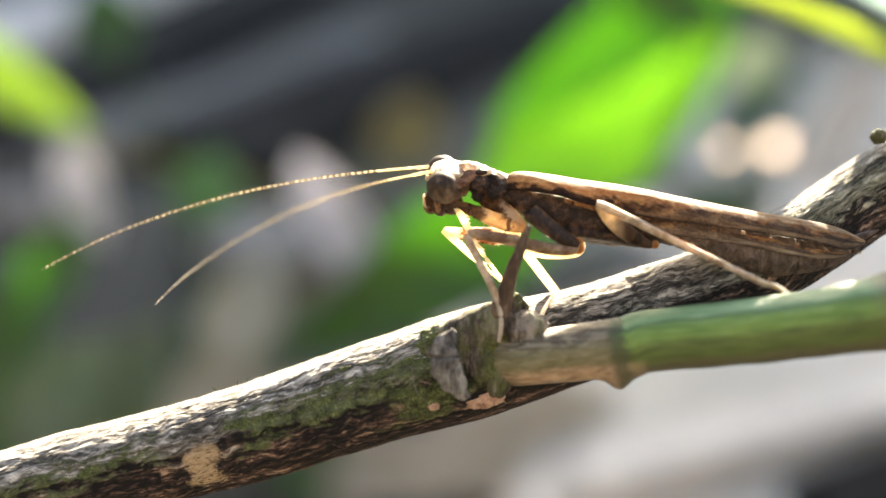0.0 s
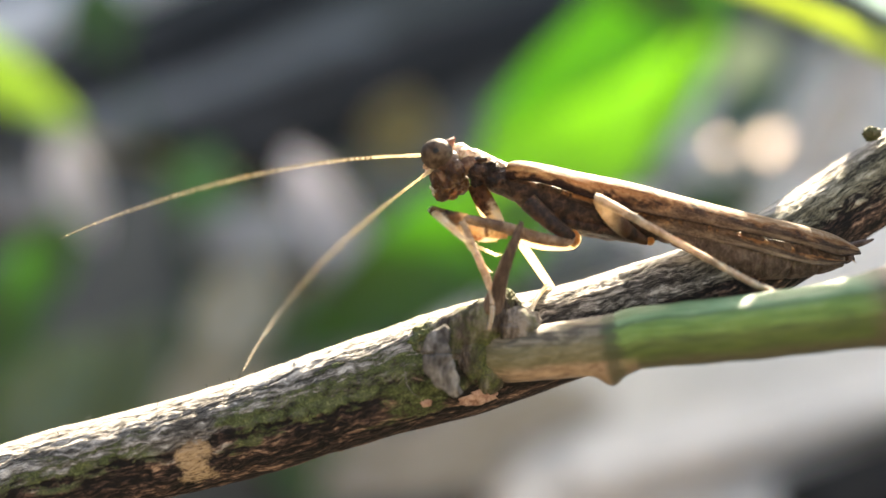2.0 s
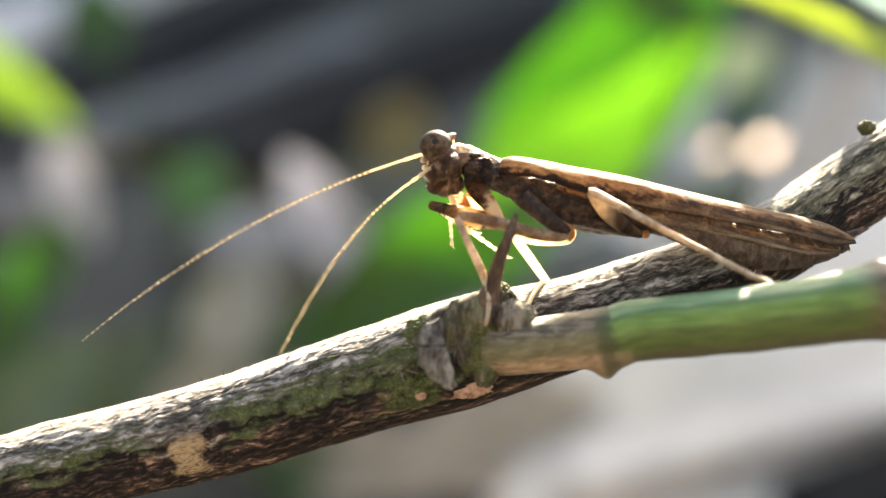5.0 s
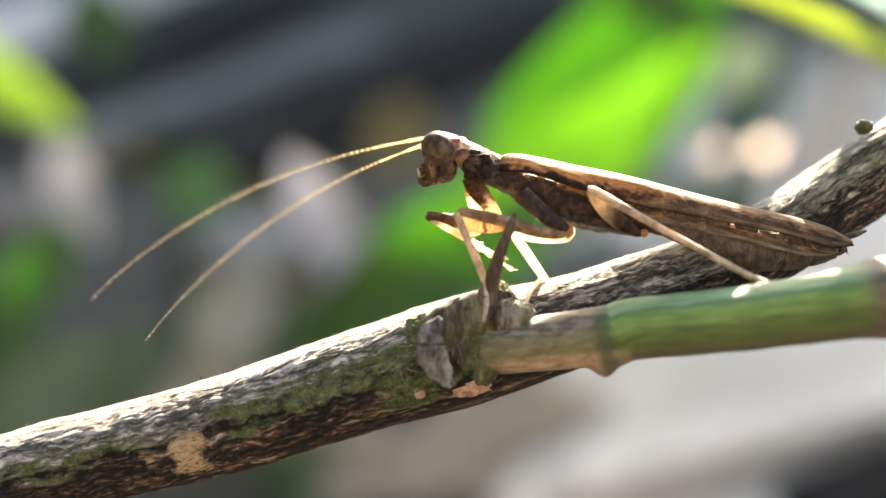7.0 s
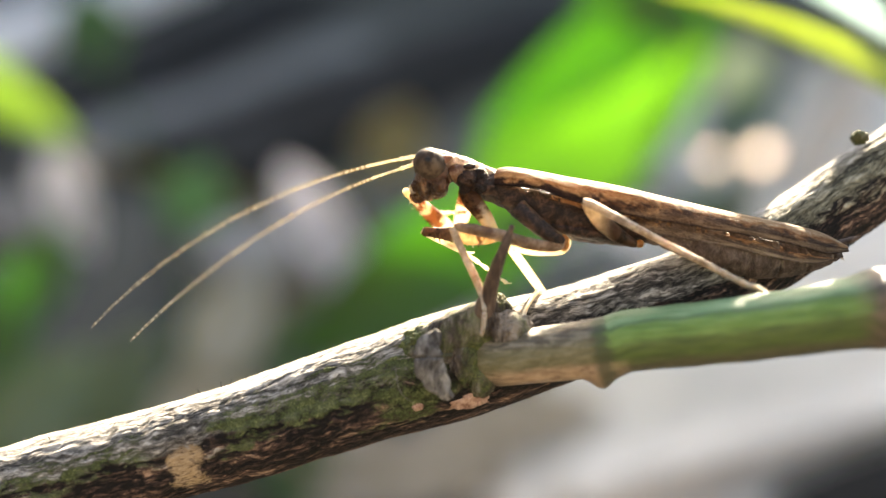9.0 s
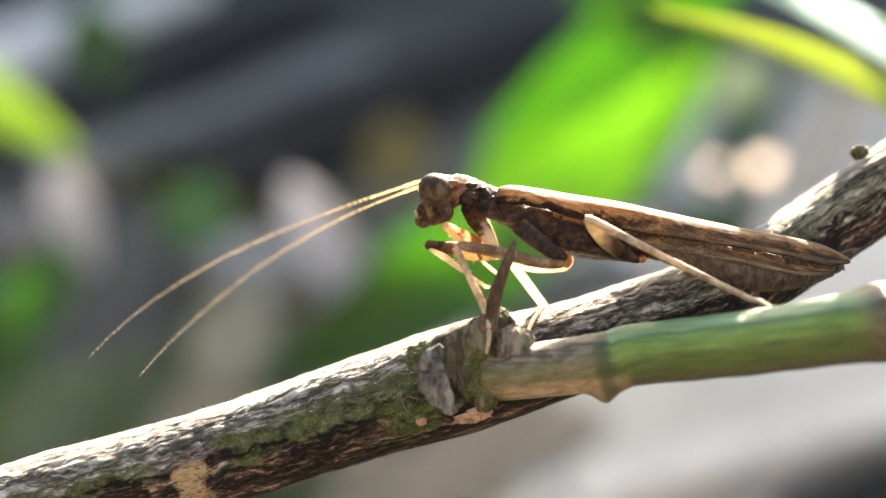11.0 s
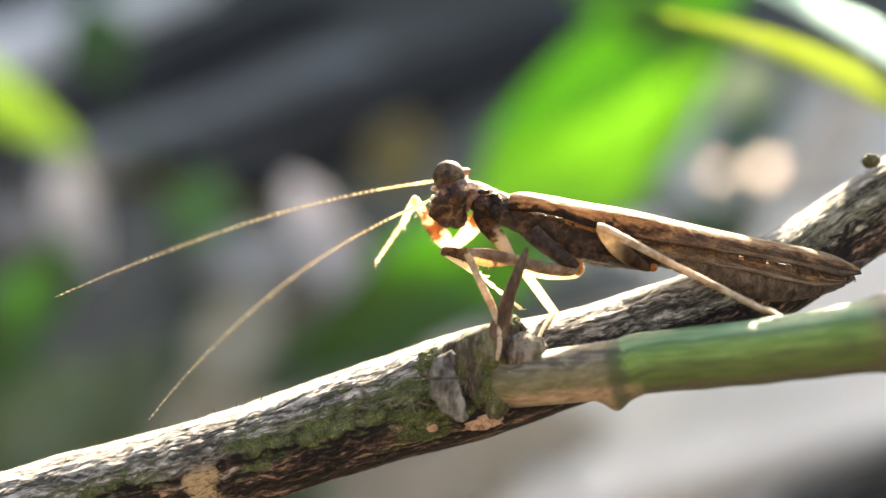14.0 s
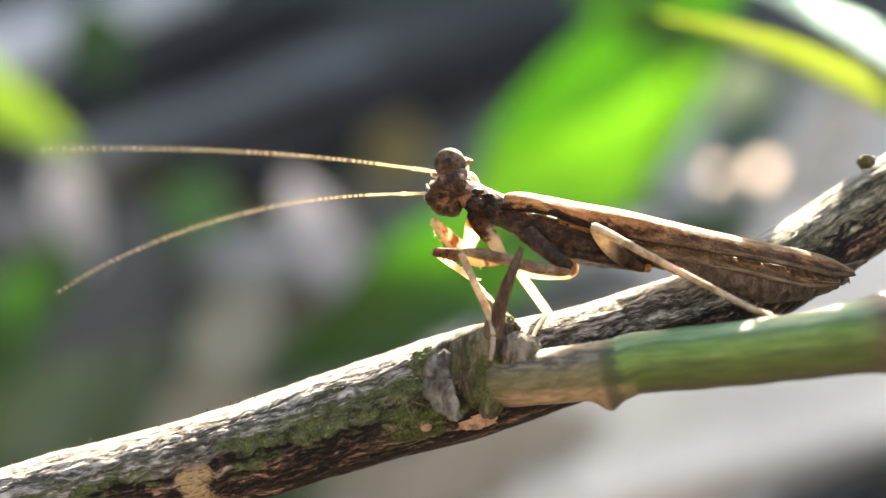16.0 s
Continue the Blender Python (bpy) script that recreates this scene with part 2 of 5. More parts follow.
def wing_material(name, pale, share):
    """Leathery wing: ridge paled with sunlit glow in its colour, rusty shoulder with dark blots, chocolate flank,
    greyer towards the tip. u: millimetres along, v: share across.
    """
    m, nt, bsdf = material(name)
    uv, u, v = split_uv(nt)
    lengths = noise_of(nt, scaled(nt, uv, 0.35, 7.0), 1.0, 7.0, 0.66, 0.6)
    blot = noise_of(nt, scaled(nt, uv, 0.5, 2.6), 1.0, 5.0, 0.62, 0.6)
    fine = noise_of(nt, scaled(nt, uv, 3.0, 22.0), 1.0, 5.0, 0.72)
    grain = maths(nt, "ADD", maths(nt, "MULTIPLY", lengths, 0.6), maths(nt, "MULTIPLY", fine, 0.4))
    where = maths(nt, "ADD", v, maths(nt, "MULTIPLY", maths(nt, "SUBTRACT", blot, 0.5), 0.95))
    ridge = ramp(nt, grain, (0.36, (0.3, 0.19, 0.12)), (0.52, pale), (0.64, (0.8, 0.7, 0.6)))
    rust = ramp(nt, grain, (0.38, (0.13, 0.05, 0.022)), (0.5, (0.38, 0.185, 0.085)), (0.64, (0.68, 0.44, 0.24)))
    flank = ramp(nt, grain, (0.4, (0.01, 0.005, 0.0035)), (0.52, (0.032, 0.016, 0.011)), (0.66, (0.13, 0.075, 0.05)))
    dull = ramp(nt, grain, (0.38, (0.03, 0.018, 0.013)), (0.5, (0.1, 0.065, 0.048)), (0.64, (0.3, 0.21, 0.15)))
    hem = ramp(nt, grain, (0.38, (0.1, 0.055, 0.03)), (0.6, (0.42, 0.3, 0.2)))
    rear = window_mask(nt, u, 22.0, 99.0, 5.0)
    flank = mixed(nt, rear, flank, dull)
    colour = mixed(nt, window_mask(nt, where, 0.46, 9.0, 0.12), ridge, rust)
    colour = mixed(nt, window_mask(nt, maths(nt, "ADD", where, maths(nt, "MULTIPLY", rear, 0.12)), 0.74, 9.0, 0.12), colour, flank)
    colour = mixed(nt, maths(nt, "MULTIPLY", maths(nt, "MULTIPLY", window_mask(nt, where, 0.2, 0.6, 0.08), ramp(nt, blot, (0.46, 0.0), (0.54, 0.9))), window_mask(nt, u, 1.0, 24.0, 2.0)), colour, (0.035, 0.014, 0.008))
    colour = mixed(nt, maths(nt, "MULTIPLY", window_mask(nt, v, 0.82, 0.97, 0.05), maths(nt, "MULTIPLY", rear, 0.8)), colour, hem)
    link(nt, colour, bsdf.inputs["Base Color"])
    bsdf.inputs["Roughness"].default_value = 0.5
    bsdf.inputs["Specular IOR Level"].default_value = 0.3
    bumped(nt, bsdf, grain, 0.7, 0.0002)
    # sun's glow through the shoulder, put in as an amber mask
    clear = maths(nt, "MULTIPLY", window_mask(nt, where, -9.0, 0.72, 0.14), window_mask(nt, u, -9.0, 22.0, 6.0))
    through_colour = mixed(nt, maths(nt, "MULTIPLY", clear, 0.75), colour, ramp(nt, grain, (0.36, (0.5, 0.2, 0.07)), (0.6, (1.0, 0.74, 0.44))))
    glowing_through(nt, bsdf, through_colour, share)
    return m


def leaf_material(name, dark, light, through_colour, share, rough=0.4, scale=60.0, lit_tip=None):
    m, nt, bsdf = material(name)
    f = noise_of(nt, coords(nt), scale, 5.0, 0.6)
    c = ramp(nt, f, (0.35, dark), (0.65, light))
    link(nt, c, bsdf.inputs["Base Color"])
    bsdf.inputs["Roughness"].default_value = rough
    bumped(nt, bsdf, f, 0.2, 0.002)
    if lit_tip:
        # brighter see-through colour towards the tip: light and shade put into the blade
        colour, start, end = lit_tip
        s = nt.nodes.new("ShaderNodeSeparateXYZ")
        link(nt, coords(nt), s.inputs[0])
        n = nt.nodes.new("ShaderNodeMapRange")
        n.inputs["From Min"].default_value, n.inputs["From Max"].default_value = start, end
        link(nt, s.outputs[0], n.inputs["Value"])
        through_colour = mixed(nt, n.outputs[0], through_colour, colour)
    glowing_through(nt, bsdf, through_colour, share)
    return m


def ground_like(name, dark, mid, light, scale, rough=0.9, bump=0.006):
    m, nt, bsdf = material(name)
    vec = coords(nt)
    big = noise_of(nt, vec, scale, 6.0, 0.6, 0.4)
    small = noise_of(nt, vec, scale * 12, 5.0, 0.65)
    f = maths(nt, "ADD", maths(nt, "MULTIPLY", big, 0.6), maths(nt, "MULTIPLY", small, 0.4))
    link(nt, ramp(nt, f, (0.36, dark), (0.5, mid), (0.64, light)), bsdf.inputs["Base Color"])
    bsdf.inputs["Roughness"].default_value = rough
    bumped(nt, bsdf, f, 0.6, bump)
    return m


BARK = bark_material("mossy_bark")
TWIG = twig_material()
THORN = tissue("thorn_wood", (0.03, 0.016, 0.01), (0.07, 0.04, 0.028), (0.15, 0.1, 0.07), (0.2, 0.1, 0.05), 0, 2500.0, (1, 1, 0.3))
PAPERY = tissue("papery_bark", (0.035, 0.03, 0.028), (0.13, 0.12, 0.115), (0.3, 0.285, 0.27), (0.5, 0.4, 0.3), 0, 1700.0, (1, 1, 0.4), 0.85)
RAW_BARK = tissue("raw_pink_bark", (0.2, 0.1, 0.07), (0.4, 0.24, 0.18), (0.55, 0.37, 0.28), (0.5, 0.3, 0.2), 0, 3000.0, (1, 1, 1), 0.8)
CUTICLE = tissue("dark_brown_cuticle", (0.005, 0.0022, 0.0016), (0.02, 0.0095, 0.0064), (0.085, 0.042, 0.027), (0.6, 0.22, 0.06), 0.0, 3400.0, (1, 1, 1), 0.36, bump=1.0)
CUTICLE.node_tree.nodes["Principled BSDF"].inputs["Specular IOR Level"].default_value = 0.26
GRAIN = tissue("glossy_granule", (0.01, 0.005, 0.003), (0.03, 0.017, 0.011), (0.16, 0.11, 0.08), (0.6, 0.3, 0.1), 0.0, 3400.0, (1, 1, 1), 0.22, bump=0.4)
HEAD_SKIN = tissue("mottled_head_cuticle", (0.04, 0.018, 0.01), (0.14, 0.075, 0.045), (0.34, 0.22, 0.15), (1.0, 0.55, 0.28), 0.1, 3000.0, (1, 1, 1), 0.42, 0.4)
CHEEK = tissue("pinkish_cheek", (0.07, 0.034, 0.022), (0.14, 0.075, 0.054), (0.24, 0.15, 0.11), (1.0, 0.5, 0.28), 0.1, 2200.0, (1, 1, 1), 0.4, 0.4)
MOUTH = tissue("fibrous_mouth", (0.012, 0.0045, 0.0025), (0.068, 0.03, 0.016), (0.32, 0.18, 0.1), (1.0, 0.5, 0.2), 0.2, 2600.0, (1, 1, 0.35), 0.3, 0.4)
# Nearly white and see-through: sunlit glare of crown and shield put into the colour.
CROWN = tissue("sunlit_crown_cuticle", (0.16, 0.08, 0.045), (0.58, 0.46, 0.36), (0.82, 0.76, 0.68), (1.0, 0.84, 0.66), 0.35, 2400.0, (1, 1, 1), 0.4, 1.0)
RUST = tissue("rusty_horn", (0.06, 0.02, 0.01), (0.17, 0.075, 0.042), (0.42, 0.26, 0.17), (1.0, 0.5, 0.26), 0.2, 2600.0, (1, 1, 1), 0.4, 0.4)
DARK_STAIN = ((0.03, 0.011, 0.005), (0.2, 0.1, 0.05))
COXA_NEAR = tissue("two_tone_coxa", (0.5, 0.3, 0.16), (0.74, 0.6, 0.44), (0.88, 0.8, 0.66), (1.0, 0.8, 0.5), 0.72, 2200.0, (1, 1, 1), 0.4, 3.0, zone=(*DARK_STAIN, ((-2.0, 3.0, 0.5),)))
COXA_FAR = tissue("glowing_coxa", (0.5, 0.3, 0.17), (0.74, 0.6, 0.46), (0.88, 0.82, 0.7), (1.0, 0.9, 0.68), 0.7, 2200.0, (1, 1, 1), 0.4, 1.6, zone=((0.06, 0.02, 0.008), (0.34, 0.15, 0.06), ((0.2, 1.7, 0.3),)))
FEMUR_NEAR = tissue("stained_grasping_femur", (0.3, 0.15, 0.07), (0.58, 0.4, 0.24), (0.8, 0.68, 0.5), (1.0, 0.76, 0.45), 0.55, 2200.0, (1, 1, 1), 0.4, 1.2, zone=((0.03, 0.012, 0.006), (0.2, 0.115, 0.065), ((4.6, 9.0, 0.5), (1.6, 2.4, 0.3))))
# Lighter copy of the near femur; its backlit glow is in the colour.
FEMUR_FAR = tissue("glowing_grasping_femur", (0.5, 0.3, 0.17), (0.76, 0.64, 0.5), (0.88, 0.82, 0.7), (1.0, 0.9, 0.7), 0.68, 2200.0, (1, 1, 1), 0.4, 1.6, zone=((0.06, 0.02, 0.008), (0.34, 0.14, 0.055), ((2.6, 4.6, 0.25), (5.4, 6.0, 0.25))))
# AMBER is the shaded leg, GLOW_LEG the backlit one; light is in their colours.
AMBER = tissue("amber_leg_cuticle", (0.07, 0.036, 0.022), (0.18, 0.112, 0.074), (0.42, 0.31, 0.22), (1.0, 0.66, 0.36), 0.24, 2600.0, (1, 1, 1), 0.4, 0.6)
HIND_FEMUR = tissue("pale_hind_femur", (0.3, 0.2, 0.13), (0.6, 0.48, 0.36), (0.8, 0.7, 0.56), (1.0, 0.82, 0.55), 0.5, 1500.0, (1, 1, 1), 0.4, 1.5, zone=((0.02, 0.009, 0.005), (0.09, 0.045, 0.025), ((17.2, 99.0, 1.2),)), ragged_by=2.0)
JOINT = tissue("orange_leg_joint", (0.14, 0.04, 0.014), (0.42, 0.19, 0.07), (0.72, 0.48, 0.26), (1.0, 0.56, 0.2), 0.45, 2200.0, (1, 1, 1), 0.35, 1.0)
GLOW_LEG = tissue("backlit_straw_leg", (0.56, 0.32, 0.15), (0.82, 0.68, 0.5), (0.92, 0.86, 0.75), (1.0, 0.88, 0.66), 0.72, 2200.0, (1, 1, 1), 0.4, 1.6, clear=0.7)
PALE_LEG = tissue("pale_leg_cuticle", (0.22, 0.16, 0.12), (0.46, 0.375, 0.3), (0.66, 0.57, 0.48), (1.0, 0.76, 0.52), 0.2, 2600.0, (1, 1, 1), 0.45, 0.8)
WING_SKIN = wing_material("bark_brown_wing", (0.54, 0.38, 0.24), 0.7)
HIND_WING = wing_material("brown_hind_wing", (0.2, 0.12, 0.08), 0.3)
BELLY = tissue("grey_brown_abdomen", (0.035, 0.02, 0.016), (0.09, 0.058, 0.048), (0.17, 0.12, 0.1), (0.5, 0.3, 0.2), 0.05, 3600.0, (1, 1, 0.5), 0.6)
FEELER = tissue("straw_antenna", (0.66, 0.5, 0.3), (0.8, 0.7, 0.5), (0.88, 0.82, 0.66), (1.0, 0.9, 0.66), 0.45, 4000.0, (1, 1, 1), 0.5)
BANDED = tissue("banded_antenna", (0.66, 0.5, 0.3), (0.82, 0.74, 0.56), (0.9, 0.85, 0.7), (1.0, 0.9, 0.66), 0.45, 4000.0, (1, 1, 1), 0.5, zone=((0.08, 0.05, 0.03), (0.26, 0.18, 0.11), tuple((k / 1.5 - 0.04, k / 1.5 + 0.24, 0.06) for k in range(5))), ragged_by=0.15)
EYE = tissue("grey_brown_eye", (0.018, 0.01, 0.006), (0.05, 0.031, 0.02), (0.13, 0.088, 0.06), (0.3, 0.2, 0.1), 0.0, 900.0, (1, 1, 1), 0.6, 0.0, bump=0.25)
EYE.node_tree.nodes["Principled BSDF"].inputs["Specular IOR Level"].default_value = 0.15
PUPIL = tissue("black_pupil", (0.004, 0.003, 0.003), (0.008, 0.006, 0.005), (0.015, 0.012, 0.01), (0.1, 0.1, 0.1), 0.0, 3000.0, (1, 1, 1), 0.5)
# Sunlit, shaded and half-lit copies of one leaf; the light is coloured in.
BRIGHT_LEAF = leaf_material("sunlit_leaf", (0.06, 0.14, 0.03), (0.12, 0.21, 0.05), (0.22, 0.43, 0.07), 0.55, lit_tip=((0.43, 0.78, 0.13), 0.04, 0.13))
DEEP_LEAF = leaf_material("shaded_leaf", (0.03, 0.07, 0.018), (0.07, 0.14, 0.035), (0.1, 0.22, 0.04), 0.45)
SOFT_LEAF = leaf_material("dull_green_leaf", (0.05, 0.1, 0.055), (0.085, 0.15, 0.09), (0.07, 0.17, 0.085), 0.5)
FRESH_LEAF = leaf_material("fresh_green_leaf", (0.05, 0.12, 0.02), (0.09, 0.18, 0.03), (0.15, 0.36, 0.03), 0.5)
GLEAM_LEAF = leaf_material("gleaming_green_leaf", (0.05, 0.14, 0.02), (0.1, 0.2, 0.03), (0.17, 0.42, 0.035), 0.5)
DUSTY_LEAF = leaf_material("dusty_green_leaf", (0.08, 0.115, 0.06), (0.13, 0.17, 0.095), (0.11, 0.16, 0.07), 0.35)
DRAB_LEAF = leaf_material("drab_beige_leaf", (0.26, 0.255, 0.21), (0.38, 0.37, 0.31), (0.26, 0.25, 0.2), 0.35)
# Very pale and clear: small leaves that stand in for sun glints.
GLINT_LEAF = leaf_material("sun_glint_leaf", (0.7, 0.64, 0.6), (0.84, 0.78, 0.74), (0.92, 0.84, 0.79), 0.7, 0.6)
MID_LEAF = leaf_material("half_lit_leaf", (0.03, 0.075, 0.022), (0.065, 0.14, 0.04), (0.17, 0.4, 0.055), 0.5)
GREY_LEAF = leaf_material("grey_green_leaf", (0.11, 0.135, 0.11), (0.2, 0.23, 0.2), (0.38, 0.45, 0.36), 0.45)
YELLOW_LEAF = leaf_material("yellow_green_leaf", (0.26, 0.33, 0.07), (0.4, 0.47, 0.13), (0.5, 0.58, 0.14), 0.5)
OCHRE_LEAF = leaf_material("ochre_leaf", (0.12, 0.08, 0.015), (0.22, 0.16, 0.03), (0.35, 0.25, 0.04), 0.3)
PALE_LEAF = leaf_material("pale_dry_leaf", (0.42, 0.42, 0.48), (0.56, 0.56, 0.63), (0.58, 0.58, 0.65), 0.35, 0.6)
ROSY_LEAF = leaf_material("pale_rosy_leaf", (0.52, 0.48, 0.45), (0.64, 0.6, 0.57), (0.66, 0.61, 0.58), 0.5, 0.6)
BROWN_LEAF = leaf_material("dry_brown_leaf", (0.22, 0.175, 0.13), (0.36, 0.29, 0.225), (0.3, 0.2, 0.13), 0.3, 0.7)
LIME_LEAF = leaf_material("lime_leaf", (0.14, 0.24, 0.05), (0.25, 0.34, 0.1), (0.4, 0.56, 0.12), 0.45)
# Glossy, with the sky's pale reflection painted into its colour.
SHEEN_LEAF = leaf_material("sky_sheen_leaf", (0.5, 0.62, 0.6), (0.66, 0.76, 0.74), (0.66, 0.8, 0.78), 0.55, 0.2)
SOIL = ground_like("dark_soil", (0.02, 0.021, 0.017), (0.043, 0.043, 0.037), (0.085, 0.083, 0.073), 3.0)
BOARD = ground_like("charcoal_board", (0.007, 0.007, 0.007), (0.014, 0.014, 0.015), (0.028, 0.028, 0.03), 6.0, 0.9, 0.002)
BOARD.node_tree.nodes["Principled BSDF"].inputs["Specular IOR Level"].default_value = 0.08
BOARD_WORN = ground_like("worn_grey_board", (0.045, 0.048, 0.05), (0.08, 0.085, 0.09), (0.13, 0.138, 0.144), 6.0, 0.85, 0.002)
SLAB = ground_like("grey_concrete", (0.38, 0.34, 0.3), (0.5, 0.45, 0.405), (0.62, 0.56, 0.51), 4.0, 0.85, 0.003)
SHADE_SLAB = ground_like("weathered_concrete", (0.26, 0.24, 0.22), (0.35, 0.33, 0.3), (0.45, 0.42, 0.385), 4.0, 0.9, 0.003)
WHITE_BOARD = ground_like("bleached_board", (0.46, 0.43, 0.43), (0.56, 0.53, 0.53), (0.66, 0.63, 0.63), 8.0, 0.8, 0.002)
STONE = ground_like("pale_stone", (0.4, 0.37, 0.345), (0.52, 0.48, 0.45), (0.65, 0.6, 0.56), 20.0, 0.6, 0.003)
# Dark, so that the added unseen walls throw back little light.
SHADE_WALL = ground_like("dark_shade_wall", (0.03, 0.027, 0.024), (0.06, 0.054, 0.048), (0.1, 0.09, 0.08), 4.0, 0.9, 0.003)
DULL_STONE = ground_like("dull_grey_stone", (0.13, 0.12, 0.115), (0.2, 0.185, 0.18), (0.28, 0.26, 0.25), 12.0, 0.8, 0.004)


# ---- shaping ----
def mesh_object(name, bm, material_, smooth=True):
    me = bpy.data.meshes.new(name)
    bm.to_mesh(me)
    bm.free()
    for p in me.polygons:
        p.use_smooth = smooth
    me.materials.append(material_)
    return new(name, me)


def part(name, bm, material_, parent, label="", at=None):
    ob = mesh_object(name, bm, material_)
    ob.parent = parent
    if at is not None:
        ob.matrix_basis = at
    return tagged(ob, label)


def curve_through(points, steps):
    """Catmull-Rom through rows of any length."""
    p = np.array([points[0], *points, points[-1]], float)
    p[0], p[-1] = 2 * p[1] - p[2], 2 * p[-2] - p[-3]
    out = []
    for i in range(1, len(p) - 2):
        for k in range(steps):
            t = k / steps
            out.append(0.5 * (2 * p[i] + (p[i + 1] - p[i - 1]) * t + (2 * p[i - 1] - 5 * p[i] + 4 * p[i + 1] - p[i + 2]) * t * t
                              + (3 * p[i] - p[i - 1] - 3 * p[i + 1] + p[i + 2]) * t ** 3))
    out.append(p[-2])
    return np.array(out)


def sweep(bm, rows, sides=14, steps=6, rough=None, uv=None, caps=True):
    """A tube along rows of (x, y, z, half width across y, half height), in millimetres. rough(along, degrees): what the skin adds to the radius."""
    c = curve_through([r if len(r) == 5 else (*r, r[3]) for r in rows], steps)
    pos, ry, rz = c[:, :3], np.maximum(c[:, 3], 0.01), np.maximum(c[:, 4], 0.01)
    along = np.r_[0, np.cumsum(np.linalg.norm(np.diff(pos, axis=0), axis=1))]
    tan = np.gradient(pos, axis=0)
    rings = []
    for i, o in enumerate(pos):
        t = Vector(tan[i]).normalized()
        side = Vector((0, -1, 0)) - t * t.dot(Vector((0, -1, 0)))
        if side.length < 0.05:
            side = Vector((1, 0, 0)) - t * t.x
        side.normalize()
        up = t.cross(side) if t.x < 0 else side.cross(t)
        if up.z < 0:
            up = -up
        ring = []
        for k in range(sides):
            a = 2 * math.pi * k / sides
            more = rough(along[i], math.degrees(a) - (360 if a > math.pi else 0)) if rough else 0.0
            q = Vector(o) + side * (ry[i] + more) * math.cos(a) + up * (rz[i] + more) * math.sin(a)
            ring.append(bm.verts.new(q * MM))
        rings.append(ring)
    lay = bm.loops.layers.uv.get("bark") or bm.loops.layers.uv.new("bark") if uv else None
    for i in range(len(rings) - 1):
        for k in range(sides):
            k2 = (k + 1) % sides
            f = bm.faces.new((rings[i][k], rings[i + 1][k], rings[i + 1][k2], rings[i][k2]))
            if lay:
                d0, d1 = 360 * k / sides, 360 * (k + 1) / sides
                if d0 >= 180:
                    d0, d1 = d0 - 360, d1 - 360
                for loop, (au, av) in zip(f.loops, ((along[i], d0), (along[i + 1], d0), (along[i + 1], d1), (along[i], d1))):
                    loop[lay].uv = (au, av)
    if caps:
        bm.faces.new(rings[0])
        bm.faces.new(rings[-1])
    bmesh.ops.recalc_face_normals(bm, faces=bm.faces[:])
    return along[-1]


def tube(rows, sides=14, steps=6, rough=None):
    bm = bmesh.new()
    sweep(bm, rows, sides, steps, rough)
    return bm


def lump(radii, centre=(0, 0, 0), detail=3, rough=0.08, freq=1.0, seed=0.0):
    """An uneven rounded body, in millimetres."""
    bm = bmesh.new()
    bmesh.ops.create_icosphere(bm, subdivisions=detail, radius=1.0)
    for v in bm.verts:
        n = noise.noise(v.co * freq * 2 + Vector((seed, seed * 2, 3))) + 0.5 * noise.noise(v.co * freq * 6 + Vector((seed, 5, 3)))
        v.co = Vector([c * r for c, r in zip(v.co * (1 + rough * n), radii)]) + Vector(centre)
        v.co *= MM
    return bm


def joined(*bms):
    out = bmesh.new()
    for b in bms:
        me = bpy.data.meshes.new("piece")
        b.to_mesh(me)
        b.free()
        out.from_mesh(me)
        bpy.data.meshes.remove(me)
    return out


# ---- the branch ----
def bark_relief(a, d):
    r = math.radians(d)
    p = Vector((a * 0.12, math.cos(r) * 2.4, math.sin(r) * 2.4))
    ridge = 1 - abs(noise.noise(p * 1.5 + Vector((0, 9, 0))))
    return 0.3 * noise.noise(p * 0.6) + 0.16 * (ridge - 0.75) + 0.07 * noise.noise(Vector((a * 0.5, p.y * 3.0, p.z * 3.0))) + 0.05 * noise.noise(Vector((a * 2.2, p.y * 7, p.z * 7)))


